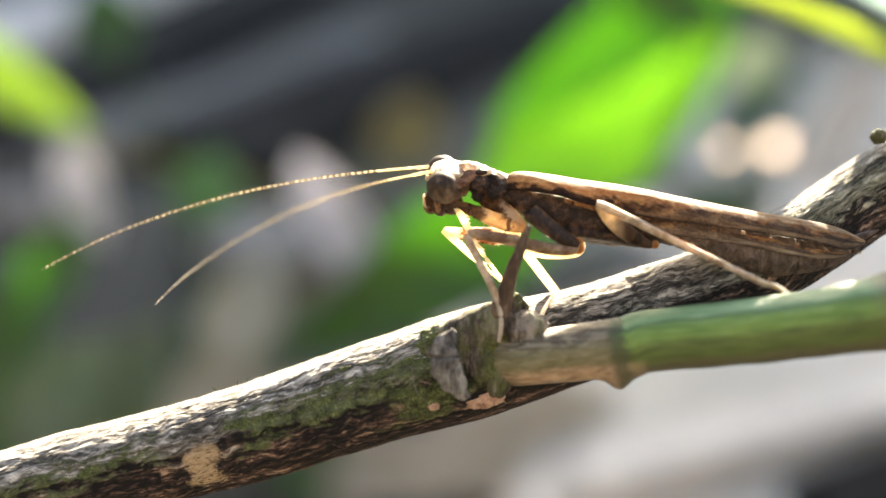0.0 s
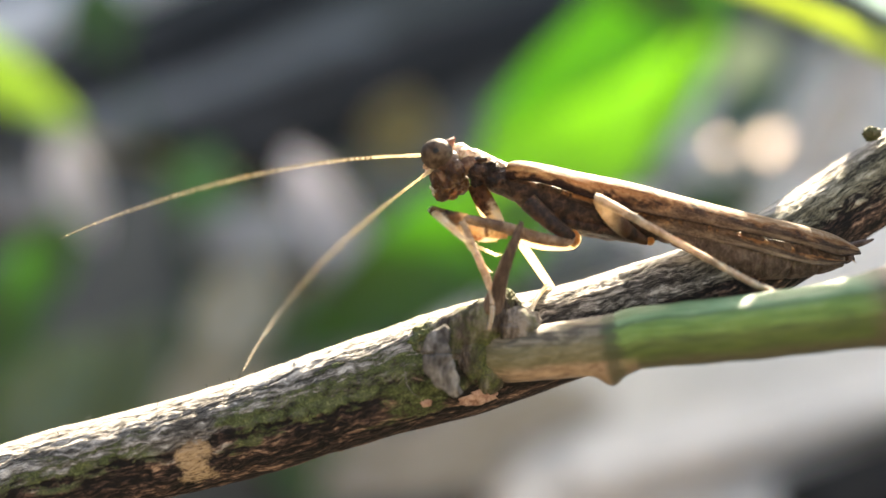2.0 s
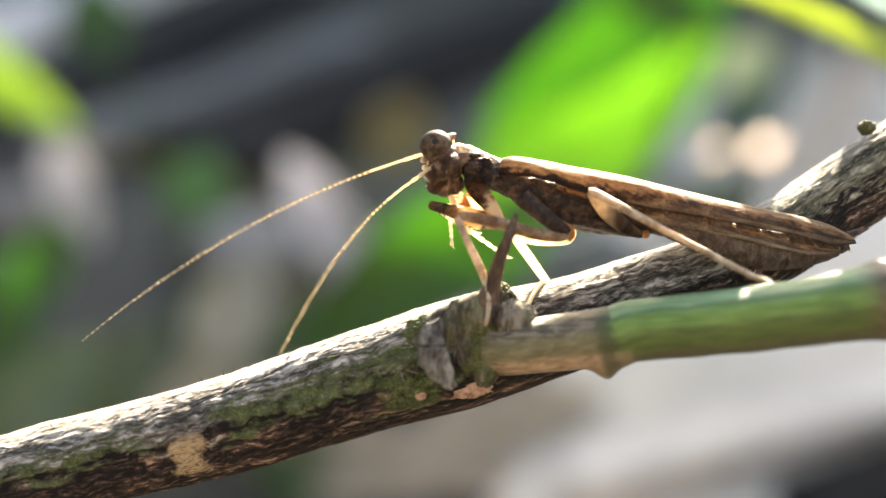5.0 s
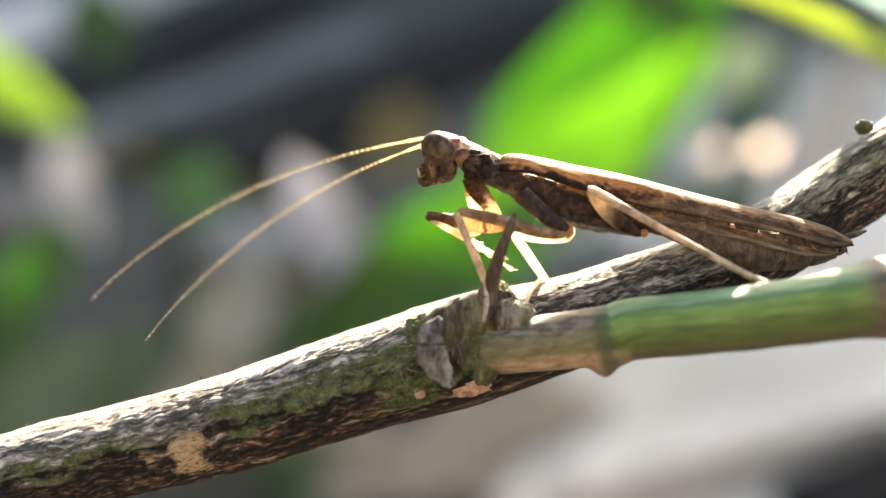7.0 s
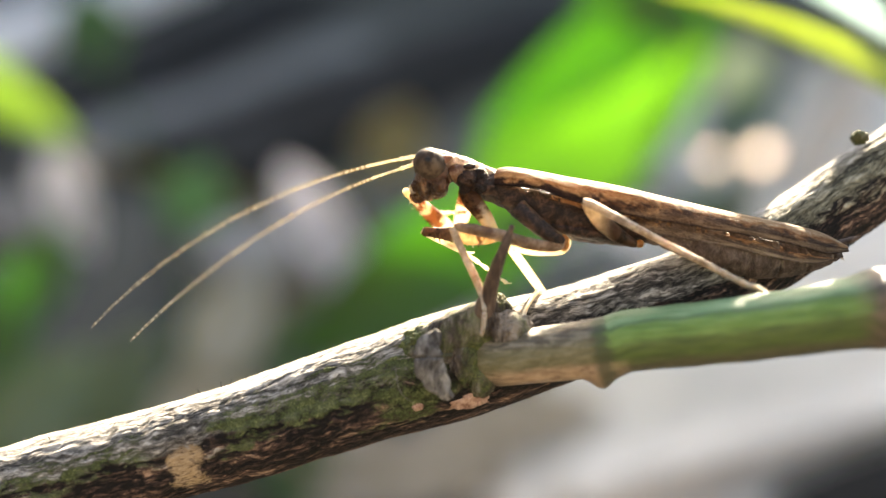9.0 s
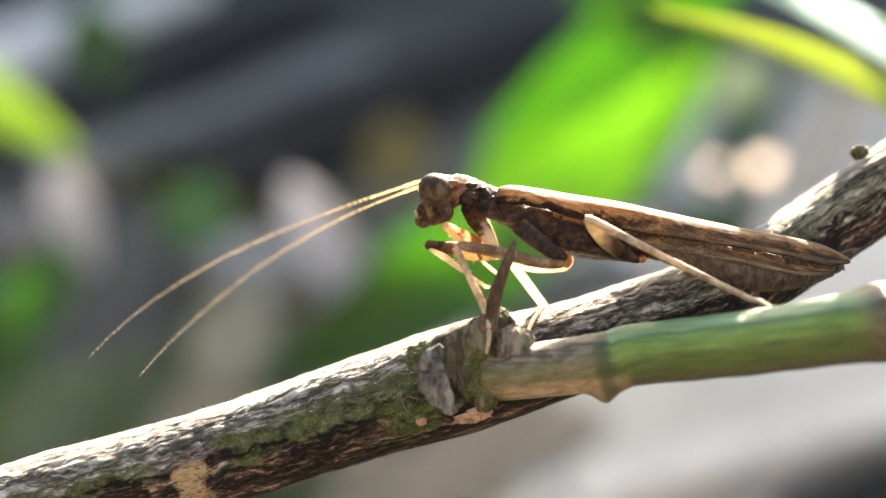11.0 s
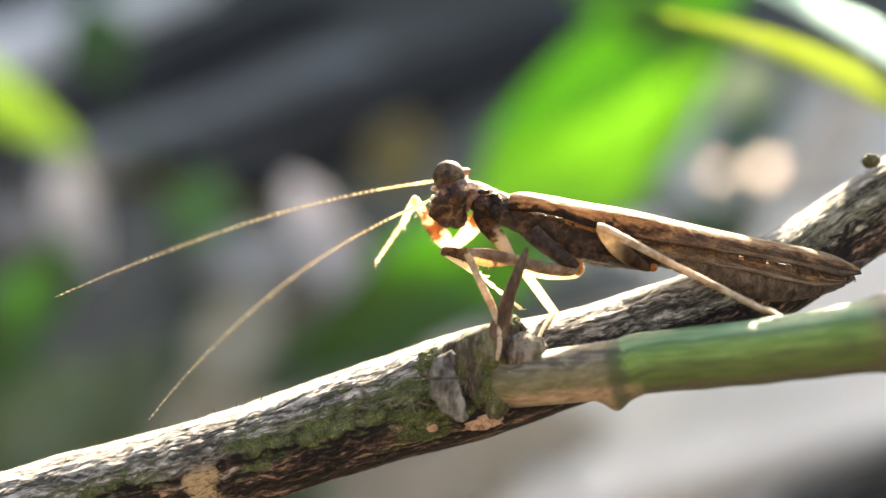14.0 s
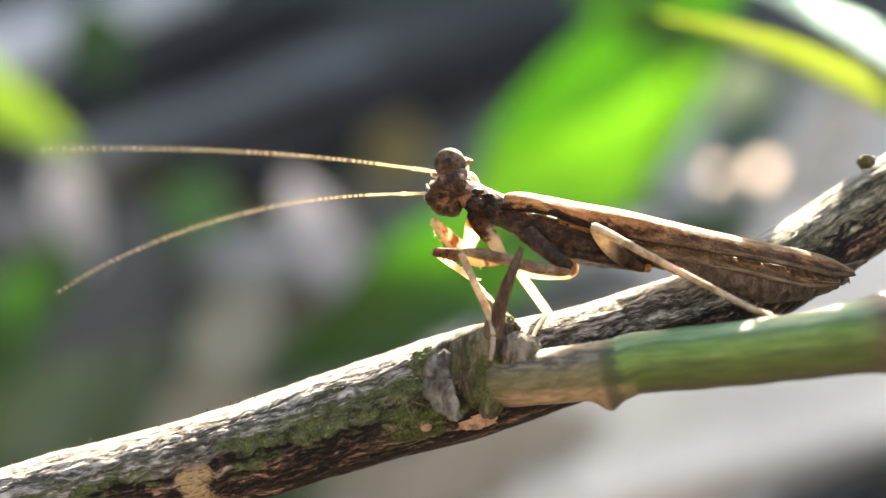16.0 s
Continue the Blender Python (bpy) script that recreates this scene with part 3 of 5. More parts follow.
def build_branch():
    branch = tagged(new("branch"), "mossy grey-brown woody branch, bent and knobbly, forking into a green twig", "branch")
    branch.matrix_world = ROOT
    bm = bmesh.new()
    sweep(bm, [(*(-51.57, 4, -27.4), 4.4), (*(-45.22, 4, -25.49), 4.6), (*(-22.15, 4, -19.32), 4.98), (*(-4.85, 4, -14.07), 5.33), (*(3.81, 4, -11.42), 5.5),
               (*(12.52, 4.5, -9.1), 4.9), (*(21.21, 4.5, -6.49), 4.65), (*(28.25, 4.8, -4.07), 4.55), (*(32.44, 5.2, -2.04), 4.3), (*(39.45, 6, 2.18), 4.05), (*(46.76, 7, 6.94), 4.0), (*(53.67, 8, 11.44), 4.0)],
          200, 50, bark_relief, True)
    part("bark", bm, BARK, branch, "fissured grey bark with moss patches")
    # swollen knot where the twig leaves the branch
    for radii, place, seed in (((3.1, 2.7, 3.0), (4.71, 1, -8.68), 1.0), ((1.9, 1.7, 2.5), (6.58, 0.5, -6.74), 4.0), ((4.3, 2.9, 2.9), (1.35, 1.2, -10.16), 7.0), ((1.6, 1.3, 2.4), (3.63, -0.8, -10.95), 12.0), ((1.5, 1.2, 2.0), (5.29, -0.6, -12.51), 2.0), ((2.2, 1.7, 1.9), (8.11, -1.2, -7.89), 9.0)):
        part("knot", lump(radii, place, 6, 0.13, 1.5, seed), KNOT, branch, "swollen mossy knot")
    saddle = tube([(-3.35, 1.5, -12.36, 1.69, 2.36), (0.03, 0.6, -10.37, 1.90, 2.57), (3.08, -0.2, -8.41, 1.88, 2.44), (5.26, -0.8, -6.88, 1.54, 1.87), (6.63, -1.0, -6.04, 0.99, 1.21)], 40, 14, lambda a, d: 0.16 * noise.noise(Vector((a * 0.9, d * 0.03, 2))) + 0.08 * noise.noise(Vector((a * 3, d * 0.12, 2))))
    part("knot", saddle, KNOT, branch, "mossy ridge running up to the thorn")
    flap = tube([(1.23, -2.2, -7.95, 0.27, 0.43), (0.26, -2.9, -9.20, 0.38, 1.15), (0.16, -3.1, -10.90, 0.38, 1.45), (1.02, -2.9, -12.70, 0.32, 1.2), (2.33, -2.4, -14.33, 0.22, 0.38)], 24, 10, lambda a, d: 0.2 * noise.noise(Vector((a * 0.8, d * 0.03, 0))) + 0.08 * math.sin(a * 4 + d * 0.02))
    part("bark_flap", flap, PAPERY, branch, "lifted grey flap of dead bark")
    for (x, y, z), s, seed in (((3.45, 0.1, -14.73), (2.3, 0.9, 0.95), 3.0), ((4.66, -0.1, -14.36), (1.5, 0.8, 0.9), 8.0), ((-0.88, -0.75, -15.19), (0.6, 0.4, 0.55), 5.0), ((0.44, -0.6, -13.73), (1.3, 0.6, 0.5), 6.0)):
        part("bark_scab", lump(s, (x, y, z), 3, 0.4, 2.0, seed), RAW_BARK, branch, "raw pinkish bark scab")
    thorn = tube([(5.47, -1.2, -6.3, 1.2), (6.02, -2.0, -4.28, 0.82), (6.6, -2.8, -2.08, 0.64), (7.35, -3.3, 0.05, 0.5), (8.18, -3.6, 2.3, 0.2)], 16, 6, lambda a, d: 0.07 * noise.noise(Vector((a, d * 0.04, 3))))
    part("thorn", thorn, THORN, branch, "dark brown pointed thorn")
    # green twig towards the lens
    bm = bmesh.new()
    twig_relief = lambda a, d: 0.07 * noise.noise(Vector((a * 0.4, d * 0.02, 4))) + (1.25 * math.exp(-((a - 12.9) / 1.1) ** 2) * max(0, -math.sin(math.radians(d + 25)))) + 0.3 * math.exp(-((a - 38.5) / 1.5) ** 2)
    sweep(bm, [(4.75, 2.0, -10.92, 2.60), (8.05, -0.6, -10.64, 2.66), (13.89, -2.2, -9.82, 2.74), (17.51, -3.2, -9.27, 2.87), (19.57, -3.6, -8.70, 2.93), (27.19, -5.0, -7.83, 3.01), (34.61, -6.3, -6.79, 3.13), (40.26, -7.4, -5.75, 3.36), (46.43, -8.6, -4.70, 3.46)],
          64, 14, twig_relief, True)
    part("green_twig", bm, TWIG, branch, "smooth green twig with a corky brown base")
    # hairs and flecks that stand up from the bark
    rnd = random.Random(5)
    bm = bmesh.new()
    for k in range(46):
        s = rnd.random()
        a = np.array((-45.22, 4, -20.71)) * (1 - s) + np.array((0.92, 4, -6.86)) * s
        a = a + np.array((rnd.uniform(-0.4, 0.4), rnd.uniform(-2.5, 2), rnd.uniform(-0.9, -0.2)))
        b = a + np.array((rnd.uniform(-0.3, 0.3), rnd.uniform(-0.4, 0.2), rnd.uniform(0.3, 0.75)))
        sweep(bm, [(*a, 0.035), (*(a + b) / 2, 0.03), (*b, 0.012)], 5, 2)
    tagged(part("bark_fibre", bm, PAPERY, branch, "fine pale splinters"), kind="stuff")
    thread = tube([(*(-3.04, -2, -11.36), 0.03), (*(-2.75, -2.6, -12.91), 0.03), (*(-2.27, -2.4, -14.02), 0.03), (*(-1.31, -1.8, -14.76), 0.03)], 5, 5)
    part("silk_thread", thread, PAPERY, branch, "fine white silk thread")
    part("bud", joined(lump((0.9, 0.9, 0.75), (44.74, 4.5, 11.53), 3, 0.3, 1.8, 2.0)), KNOT, branch, "small dry bud on the bark")
    # the same branch goes on down to its root in the soil
    foot = tube([(*(-50.41, 4, -27.17), 4.4), (*(-62.52, 4, -30.8), 4.4), (-130, 30, -110, 5.0), (-165, 90, -230, 6.0), (-172, 122, -290, 7.0)], 24, 10, bark_relief)
    part("lower_stem", foot, KNOT, branch)
    return branch


def mossy(m):
    """Lays irregular moss over a rough bark material."""
    nt = m.node_tree
    bsdf = nt.nodes["Principled BSDF"]
    old = bsdf.inputs["Base Color"].links[0].from_socket
    where = ramp(nt, noise_of(nt, coords(nt, "Object", (1, 1, 0.7)), 260.0, 4.0, 0.6), (0.42, 0.0), (0.6, 0.8))
    green = ramp(nt, noise_of(nt, coords(nt), 5000.0, 4.0, 0.7), (0.38, (0.022, 0.032, 0.008)), (0.64, (0.14, 0.17, 0.045)))
    link(nt, mixed(nt, where, old, green), bsdf.inputs["Base Color"])
    return m


KNOT = tissue("knotted_bark", (0.012, 0.008, 0.006), (0.07, 0.053, 0.043), (0.25, 0.215, 0.185), (0.4, 0.3, 0.2), 0, 1500.0, (1, 1, 0.22), 0.85, bump=1.0)
mossy(KNOT)
build_branch()


# ---- the mantis ----
def wing_shell(side, rows, thick=0.1):
    """A long wing folded over the back: rows of (x, z of the ridge, z of the outer edge, reach to the side). Its coordinates: millimetres along, share across."""
    c = curve_through(rows, 26)
    across = 22
    bm = bmesh.new()
    lay = bm.loops.layers.uv.new("bark")
    grid = []
    for i, (x, zr, ze, w) in enumerate(c):
        line = []
        for k in range(across + 1):
            s = k / across
            a = s * math.pi / 2
            z = ze + (zr - ze) * math.cos(a) ** 1.15
            vein = 0.014 * math.sin(s * 44 + 0.3 * math.sin(x)) + 0.05 * noise.noise(Vector((x * 0.5, s * 7, side * 5))) + 0.03 * noise.noise(Vector((x * 2.5, s * 20, side * 3)))
            line.append(bm.verts.new(Vector((x, 1.0 + side * (w * math.sin(a) + 0.02 + vein), z)) * MM))
        grid.append(line)
    for i in range(len(grid) - 1):
        for k in range(across):
            f = bm.faces.new((grid[i][k], grid[i + 1][k], grid[i + 1][k + 1], grid[i][k + 1]))
            for loop, (di, dk) in zip(f.loops, ((0, 0), (1, 0), (1, 1), (0, 1))):
                loop[lay].uv = (c[i + di][0], (k + dk) / across)
    # thickened outer vein
    shell = set(bm.faces)
    sweep(bm, [(x, 1.0 + side * w, ze, thick) for x, zr, ze, w in rows], 8, 10)
    for f in bm.faces:
        if f not in shell:
            for loop in f.loops:
                loop[lay].uv = (loop.vert.co.x / MM, 1.0)
    bmesh.ops.recalc_face_normals(bm, faces=bm.faces[:])
    return bm


def spines(bm, first, last, lean, count, length, seed):
    rnd = random.Random(seed)
    for k in range(count):
        s = (k + 0.5) / count
        a = Vector(first) * (1 - s) + Vector(last) * s
        n = length * rnd.uniform(0.5, 1.1)
        b = a + Vector(lean) * n
        sweep(bm, [(*a, 0.1), (*((a + b) / 2), 0.06), (*b, 0.015)], 5, 2)


def build_foreleg(mantis, far):
    """Grasping leg in four rigid pieces, each along its own x from the joint."""
    skin = {"coxa": COXA_FAR if far else COXA_NEAR, "femur": FEMUR_FAR if far else FEMUR_NEAR, "tibia": GLOW_LEG, "tarsus": GLOW_LEG}
    y = 0.0
    coxa = joined(tube([(-0.3, y, 0, 0.55, 0.75), (1.2, y, 0, 0.6, 0.95), (3.4, y, 0.1, 0.5, 0.75), (5.2, y, 0, 0.42, 0.5), (5.8, y, 0, 0.3, 0.4)], 14, 6))
    femur = bmesh.new()
    sweep(femur, [(-0.35, y, 0, 0.3, 0.35), (0.8, y, 0.05, 0.5, 0.65), (2.4, y, 0.08, 0.58, 0.9), (4.4, y, 0.05, 0.48, 0.72), (6.4, y, 0, 0.38, 0.5), (7.2, y, 0, 0.42, 0.5), (7.55, y, 0, 0.25, 0.28)], 16, 6,
          lambda a, d: 0.05 * noise.noise(Vector((a * 1.3, d * 0.04, 1))))
    spines(femur, (1.6, 0, 0.8), (6.6, 0, 0.42), (-0.2, 0, 1), 9, 0.65, 3)
    tibia = bmesh.new()
    sweep(tibia, [(-0.3, y, 0, 0.3, 0.33), (0.6, y, 0, 0.3, 0.38), (2.6, y, 0, 0.25, 0.32), (4.2, y, 0, 0.2, 0.24), (4.8, y, 0.15, 0.12, 0.16), (5.3, y, 0.5, 0.04, 0.05)], 12, 5)
    spines(tibia, (0.8, 0, 0.3), (4.4, 0, 0.2), (0.45, 0, 0.8), 9, 0.42, 6)
    tarsus = bmesh.new()
    x = 0.0
    for n, r in ((1.7, 0.2), (1.0, 0.19), (0.8, 0.19), (0.7, 0.19), (0.9, 0.18)):
        sweep(tarsus, [(x, 0, 0, r * 0.6), (x + n * 0.4, 0, 0, r * 0.85), (x + n * 0.85, 0, 0, r * 1.15), (x + n, 0, 0, r * 0.7)], 8, 3)
        x += n
    for s in (-1, 1):
        sweep(tarsus, [(x - 0.1, 0, 0, 0.07), (x + 0.2, 0.1 * s, 0.12, 0.05), (x + 0.38, 0.18 * s, 0.3, 0.015)], 5, 3)
    out = []
    for name, bm in (("foreleg_coxa", coxa), ("foreleg_femur", femur), ("foreleg_tibia", tibia), ("foreleg_tarsus", tarsus)):
        out.append(part(name, bm, skin[name[8:]], mantis, "translucent amber foreleg" if name == "foreleg_femur" else ""))
    return out


def build_antenna(mantis, pieces, length):
    """Threadlike beaded antenna in short stiff pieces that taper to the tip."""
    out = []
    step = length / pieces
    beads = 3
    for i in range(pieces):
        bm = bmesh.new()
        rows = []
        for b in range(beads):
            s = (i + b / beads) / pieces
            r = 0.132 * (1 - 0.7 * s) + (0.05 if s < 0.03 else 0)
            x0 = step * b / beads
            neck = 0.85 if i < 3 else 0.58
            rows += [(x0, 0, 0, r * neck), (x0 + step / beads * 0.4, 0, 0, r * 1.08), (x0 + step / beads * 0.8, 0, 0, r * 1.1)]
        if i == 0:
            rows.insert(0, (-1.4, 0, 0, 0.2))
        rows.append((step * 1.01, 0, 0, rows[-1][3] * 0.6))
        sweep(bm, rows, 7, 2)
        out.append(part("antenna_piece", bm, FEELER if i < 2 else BANDED, mantis))
    return out


EYE_SIZE = (1.62, 1.62, 1.52)
EYE_AT = {s: pose(-0.35 * MM, s * 2.2 * MM, 0.5 * MM, 0, 25, 0) for s in (-1, 1)}
pupils = {}


def build_head(mantis):
    """Faces along -x, eyes to both sides; the origin lies between the eyes."""
    skull = joined(
        lump((1.5, 1.75, 1.5), (0.1, 0, 0.35), 4, 0.08, 1.2, 2.0),
        lump((1.3, 1.35, 1.5), (-0.5, 0, -0.9), 4, 0.1, 1.6, 5.0),
        lump((1.2, 1.3, 1.3), (1.2, 0, -0.1), 4, 0.12, 1.5, 9.0))
    ob = part("head", skull, HEAD_SKIN, mantis, "mottled brown triangular head")
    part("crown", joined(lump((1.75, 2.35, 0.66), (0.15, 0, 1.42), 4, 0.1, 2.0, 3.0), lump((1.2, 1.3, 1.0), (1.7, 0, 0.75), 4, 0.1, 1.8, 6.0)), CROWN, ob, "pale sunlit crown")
    for s in (-1, 1):
        eye = part("compound_eye", lump(EYE_SIZE, (0, 0, 0), 4, 0.01), EYE, ob, "large grey-brown compound eye", EYE_AT[s])
        pupils[s] = part("pupil_spot", lump((0.32, 0.07, 0.3), (0, 0, 0), 3, 0.05), PUPIL, eye, "dark pupil spot", pose(0.05 * MM, s * 1.62 * MM, 0.12 * MM))
        part("cheek", joined(lump((1.4, 1.0, 1.1), (0.1, s * 1.75, -0.35), 4, 0.05, 1.2, 4.0)), CHEEK, ob, "pinkish cheek below the eye")
        part("jaw", joined(lump((1.1, 1.2, 1.3), (0.45, s * 1.3, -1.45), 5, 0.1, 2.0, 3.0 + s), lump((0.9, 1.0, 1.2), (-0.6, s * 1.15, -1.75), 5, 0.12, 2.2, 6.0 + s)), MOUTH, ob, "fibrous dark brown jaw")
        horn = tube([(0.5, s * 2.25, 0.75, 0.6), (1.1, s * 2.4, 0.92, 0.48), (1.55, s * 2.45, 1.08, 0.3), (1.85, s * 2.45, 1.2, 0.12)], 14, 6, lambda a, d: 0.06 * noise.noise(Vector((a * 3, d * 0.05, 4))))
        part("head_horn", horn, RUST, ob, "small reddish cone behind the eye")
        part("antenna_socket", lump((0.4, 0.3, 0.34), (-1.75, s * 0.55, 0.75), 3, 0.1), CROWN, ob)
        palp = tube([(-1.4, s * 0.5, -2.0, 0.2), (-2.0, s * 0.65, -2.3, 0.16), (-2.25, s * 0.7, -1.85, 0.15), (-2.3, s * 0.7, -1.5, 0.08)], 8, 4)
        part("palp", palp, PALE_LEG, ob)
    part("labrum", joined(lump((0.8, 1.0, 0.95), (-1.35, 0, -1.7), 5, 0.3, 2.6, 3.0), lump((0.7, 0.8, 0.7), (-1.55, 0, -2.5), 5, 0.35, 2.6, 1.0)), MOUTH, ob)
    part("mandibles", joined(lump((0.95, 1.05, 0.7), (-0.8, 0, -2.3), 5, 0.35, 2.8, 6.0), lump((0.8, 1.0, 0.6), (0.3, 0, -2.05), 5, 0.35, 2.8, 2.0)), MOUTH, ob, "dark brown mouthparts")
    return ob


def build_mantis():
    mantis = tagged(new("praying_mantis"), "small bark-brown praying mantis perched on the knotted branch, grooming", "mantis")
    mantis.matrix_world = ROOT
    part("prothorax", tube([(3.47, 1.2, 7.63, 0.90, 0.79), (4.14, 1.0, 7.22, 1.23, 1.06), (5.15, 1.0, 6.89, 1.46, 1.46), (6.28, 1.0, 6.67, 1.57, 1.62), (7.63, 1.0, 6.11, 1.46, 1.51)], 32, 12, lambda a, d: 0.12 * noise.noise(Vector((a * 1.2, d * 0.035, 2))) + 0.06 * noise.noise(Vector((a * 5, d * 0.12, 2)))), CUTICLE, mantis, "knobbly dark brown prothorax")
    for place, w in (((4.46, -0.8, 8.34), 0.62), ((5.51, -0.8, 7.95), 0.46)):
        part("shield_bump", lump((w, 0.35, w * 0.5), place, 4, 0.12, 1.5, w), CUTICLE, mantis, "smooth dark bump")
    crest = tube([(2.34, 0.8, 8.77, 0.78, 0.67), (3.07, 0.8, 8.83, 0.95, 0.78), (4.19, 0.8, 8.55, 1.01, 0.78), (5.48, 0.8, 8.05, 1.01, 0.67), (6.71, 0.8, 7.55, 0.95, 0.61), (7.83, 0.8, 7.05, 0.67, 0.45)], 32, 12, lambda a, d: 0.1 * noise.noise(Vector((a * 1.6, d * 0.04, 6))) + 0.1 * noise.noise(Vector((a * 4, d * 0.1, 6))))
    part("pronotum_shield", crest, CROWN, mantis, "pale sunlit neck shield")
    part("neck", tube([(2.67, 0.2, 7.54, 1.00, 0.83), (3.44, 0.1, 7.87, 0.94, 0.89), (4.11, 0.1, 7.59, 0.94, 0.83)], 16, 6, lambda a, d: 0.1 * noise.noise(Vector((a * 3, d * 0.06, 9)))), RUST, mantis, "reddish-brown soft neck")
    part("shoulder_plate", joined(lump((1.05, 0.8, 0.85), (4.31, -0.5, 7.15), 5, 0.2, 2.0, 2.0), lump((0.8, 0.6, 0.7), (5.42, -0.5, 7.43), 5, 0.25, 2.2, 4.0), lump((1.15, 0.7, 0.9), (5.64, -0.4, 6.50), 5, 0.25, 2.0, 7.0), lump((0.6, 0.6, 0.6), (3.99, -0.3, 6.11), 5, 0.25, 2.2, 9.0)), CUTICLE, mantis, "glossy dark shoulder plate")
    chest = tube([(5.94, 1.0, 6.67, 1.23, 1.18), (8.13, 1.0, 5.77, 1.57, 1.51), (11.22, 1.0, 4.38, 1.90, 1.96), (14.04, 1.0, 3.43, 2.02, 2.24), (17.41, 1.0, 2.60, 2.02, 2.13), (21.91, 1.0, 1.88, 1.79, 1.57)], 40, 16,
                 lambda a, d: 0.14 * noise.noise(Vector((a * 0.9, d * 0.03, 5))) + 0.1 * noise.noise(Vector((a * 3, d * 0.09, 5))) + 0.05 * noise.noise(Vector((a * 8, d * 0.2, 5))))
    part("thorax", chest, CUTICLE, mantis, "dark brown granular thorax")
    rnd = random.Random(11)
    grains = []
    a, b = Vector((6.73, 1.0, 6.33)), Vector((18.54, 1.0, 2.43))
    for k in range(170):
        s, turn = rnd.random(), rnd.uniform(-1.2, 0.5)
        r = 1.42 + 0.55 * min(1, s * 1.4)
        p = a.lerp(b, s) + Vector((0, -math.cos(turn), math.sin(turn))) * r
        grains.append(lump([rnd.uniform(0.05, 0.12)] * 3, p, 1, 0.1))
    tagged(part("granule", joined(*grains), GRAIN, mantis, "glossy dark granules"), kind="stuff")
    # Added tube, meant to block stray sun in the gap under the wing.
    part("wing_sun_stop", tube([(6.71, 0.8, 6.76, 0.50), (8.68, 0.8, 6.21, 0.60), (10.92, 0.8, 5.54, 0.60), (13.45, 0.8, 4.65, 0.50)], 20, 8, lambda a, d: 0.1 * noise.noise(Vector((a * 2, d * 0.05, 8)))), CUTICLE, mantis, "dark tube added under the wing against stray sun")
    # dark belly flap behind the middle legs
    part("metasternum", tube([(12.56, 0.4, 2.39, 1.00, 0.67), (14.46, 0.0, 1.88, 1.05, 0.67), (16.63, -0.4, 1.48, 1.05, 0.66), (18.81, -0.6, 0.82, 0.77, 0.50), (20.47, -0.6, 0.38, 0.39, 0.28)], 24, 8, lambda a, d: 0.12 * noise.noise(Vector((a * 1.5, d * 0.05, 3)))), CUTICLE, mantis, "dark brown underside of the thorax")
    rings = bmesh.new()
    sweep(rings, [(20.22, 1.0, 2.60, 1.90, 1.46), (24.17, 1.0, 1.66, 2.02, 1.79), (28.11, 1.0, 0.37, 2.02, 2.13), (32.09, 1.1, -0.86, 1.96, 2.35), (35.51, 1.2, -1.30, 1.80, 1.96), (38.37, 1.3, -1.40, 1.35, 1.35), (40.67, 1.4, -1.23, 0.67, 0.67), (41.62, 1.5, -0.89, 0.28, 0.28)], 40, 22,
          lambda a, d: 0.22 * max(0, math.sin(a * 2 * math.pi / 2.9)) ** 16 * -1 + 0.08 * noise.noise(Vector((a * 2, d * 0.06, 1))))
    part("abdomen", rings, BELLY, mantis, "grey-brown ringed abdomen")
    for s in (-1, 1):
        part("cercus", tube([(41.2, 1.4 + s * 0.3, 0.05, 0.3), (42.3, 1.2 + s * 0.6, 0.35, 0.26), (43.2, 1.1 + s * 0.9, 0.75, 0.1)], 8, 4), BELLY, mantis, "short hairy tail feeler")
    rows = [(6.05, 7.73, 6.68, 1.2), (8.13, 8.36, 6.45, 2.0), (11.22, 7.92, 5.87, 2.5), (14.03, 7.31, 4.88, 2.7), (19.09, 6.31, 3.41, 2.8), (24.73, 4.86, 2.33, 2.8), (30.36, 3.47, 1.26, 2.6), (36.00, 2.19, 0.07, 2.2), (39.39, 1.24, -0.85, 1.6), (41.93, -0.10, -0.67, 0.7)]
    under = [(7.85, 7.63, 5.66, 1.5), (13.47, 6.52, 4.08, 2.3), (21.91, 4.85, 1.57, 2.5), (29.23, 2.62, 0.05, 2.5), (34.87, 0.95, -1.36, 2.2), (38.26, 0.00, -1.85, 1.6), (40.80, -0.89, -1.46, 0.6)]
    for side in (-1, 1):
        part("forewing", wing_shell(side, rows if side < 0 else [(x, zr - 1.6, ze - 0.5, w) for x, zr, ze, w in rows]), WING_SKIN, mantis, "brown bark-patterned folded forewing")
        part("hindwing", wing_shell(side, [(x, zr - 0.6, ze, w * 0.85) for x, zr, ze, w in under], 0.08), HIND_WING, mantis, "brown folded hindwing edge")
    # middle legs
    part("middle_leg_coxa", tube([(9.10, -0.8, 4.16, 0.88, 0.99), (10.43, -1.4, 2.86, 0.71, 0.87), (11.76, -1.7, 1.71, 0.65, 0.76), (12.81, -1.7, 1.00, 0.60, 0.65), (13.30, -1.7, 0.62, 0.44, 0.44)], 18, 8, lambda a, d: 0.06 * noise.noise(Vector((a * 2, d * 0.05, 3)))), CUTICLE, mantis, "dark brown middle thigh base")
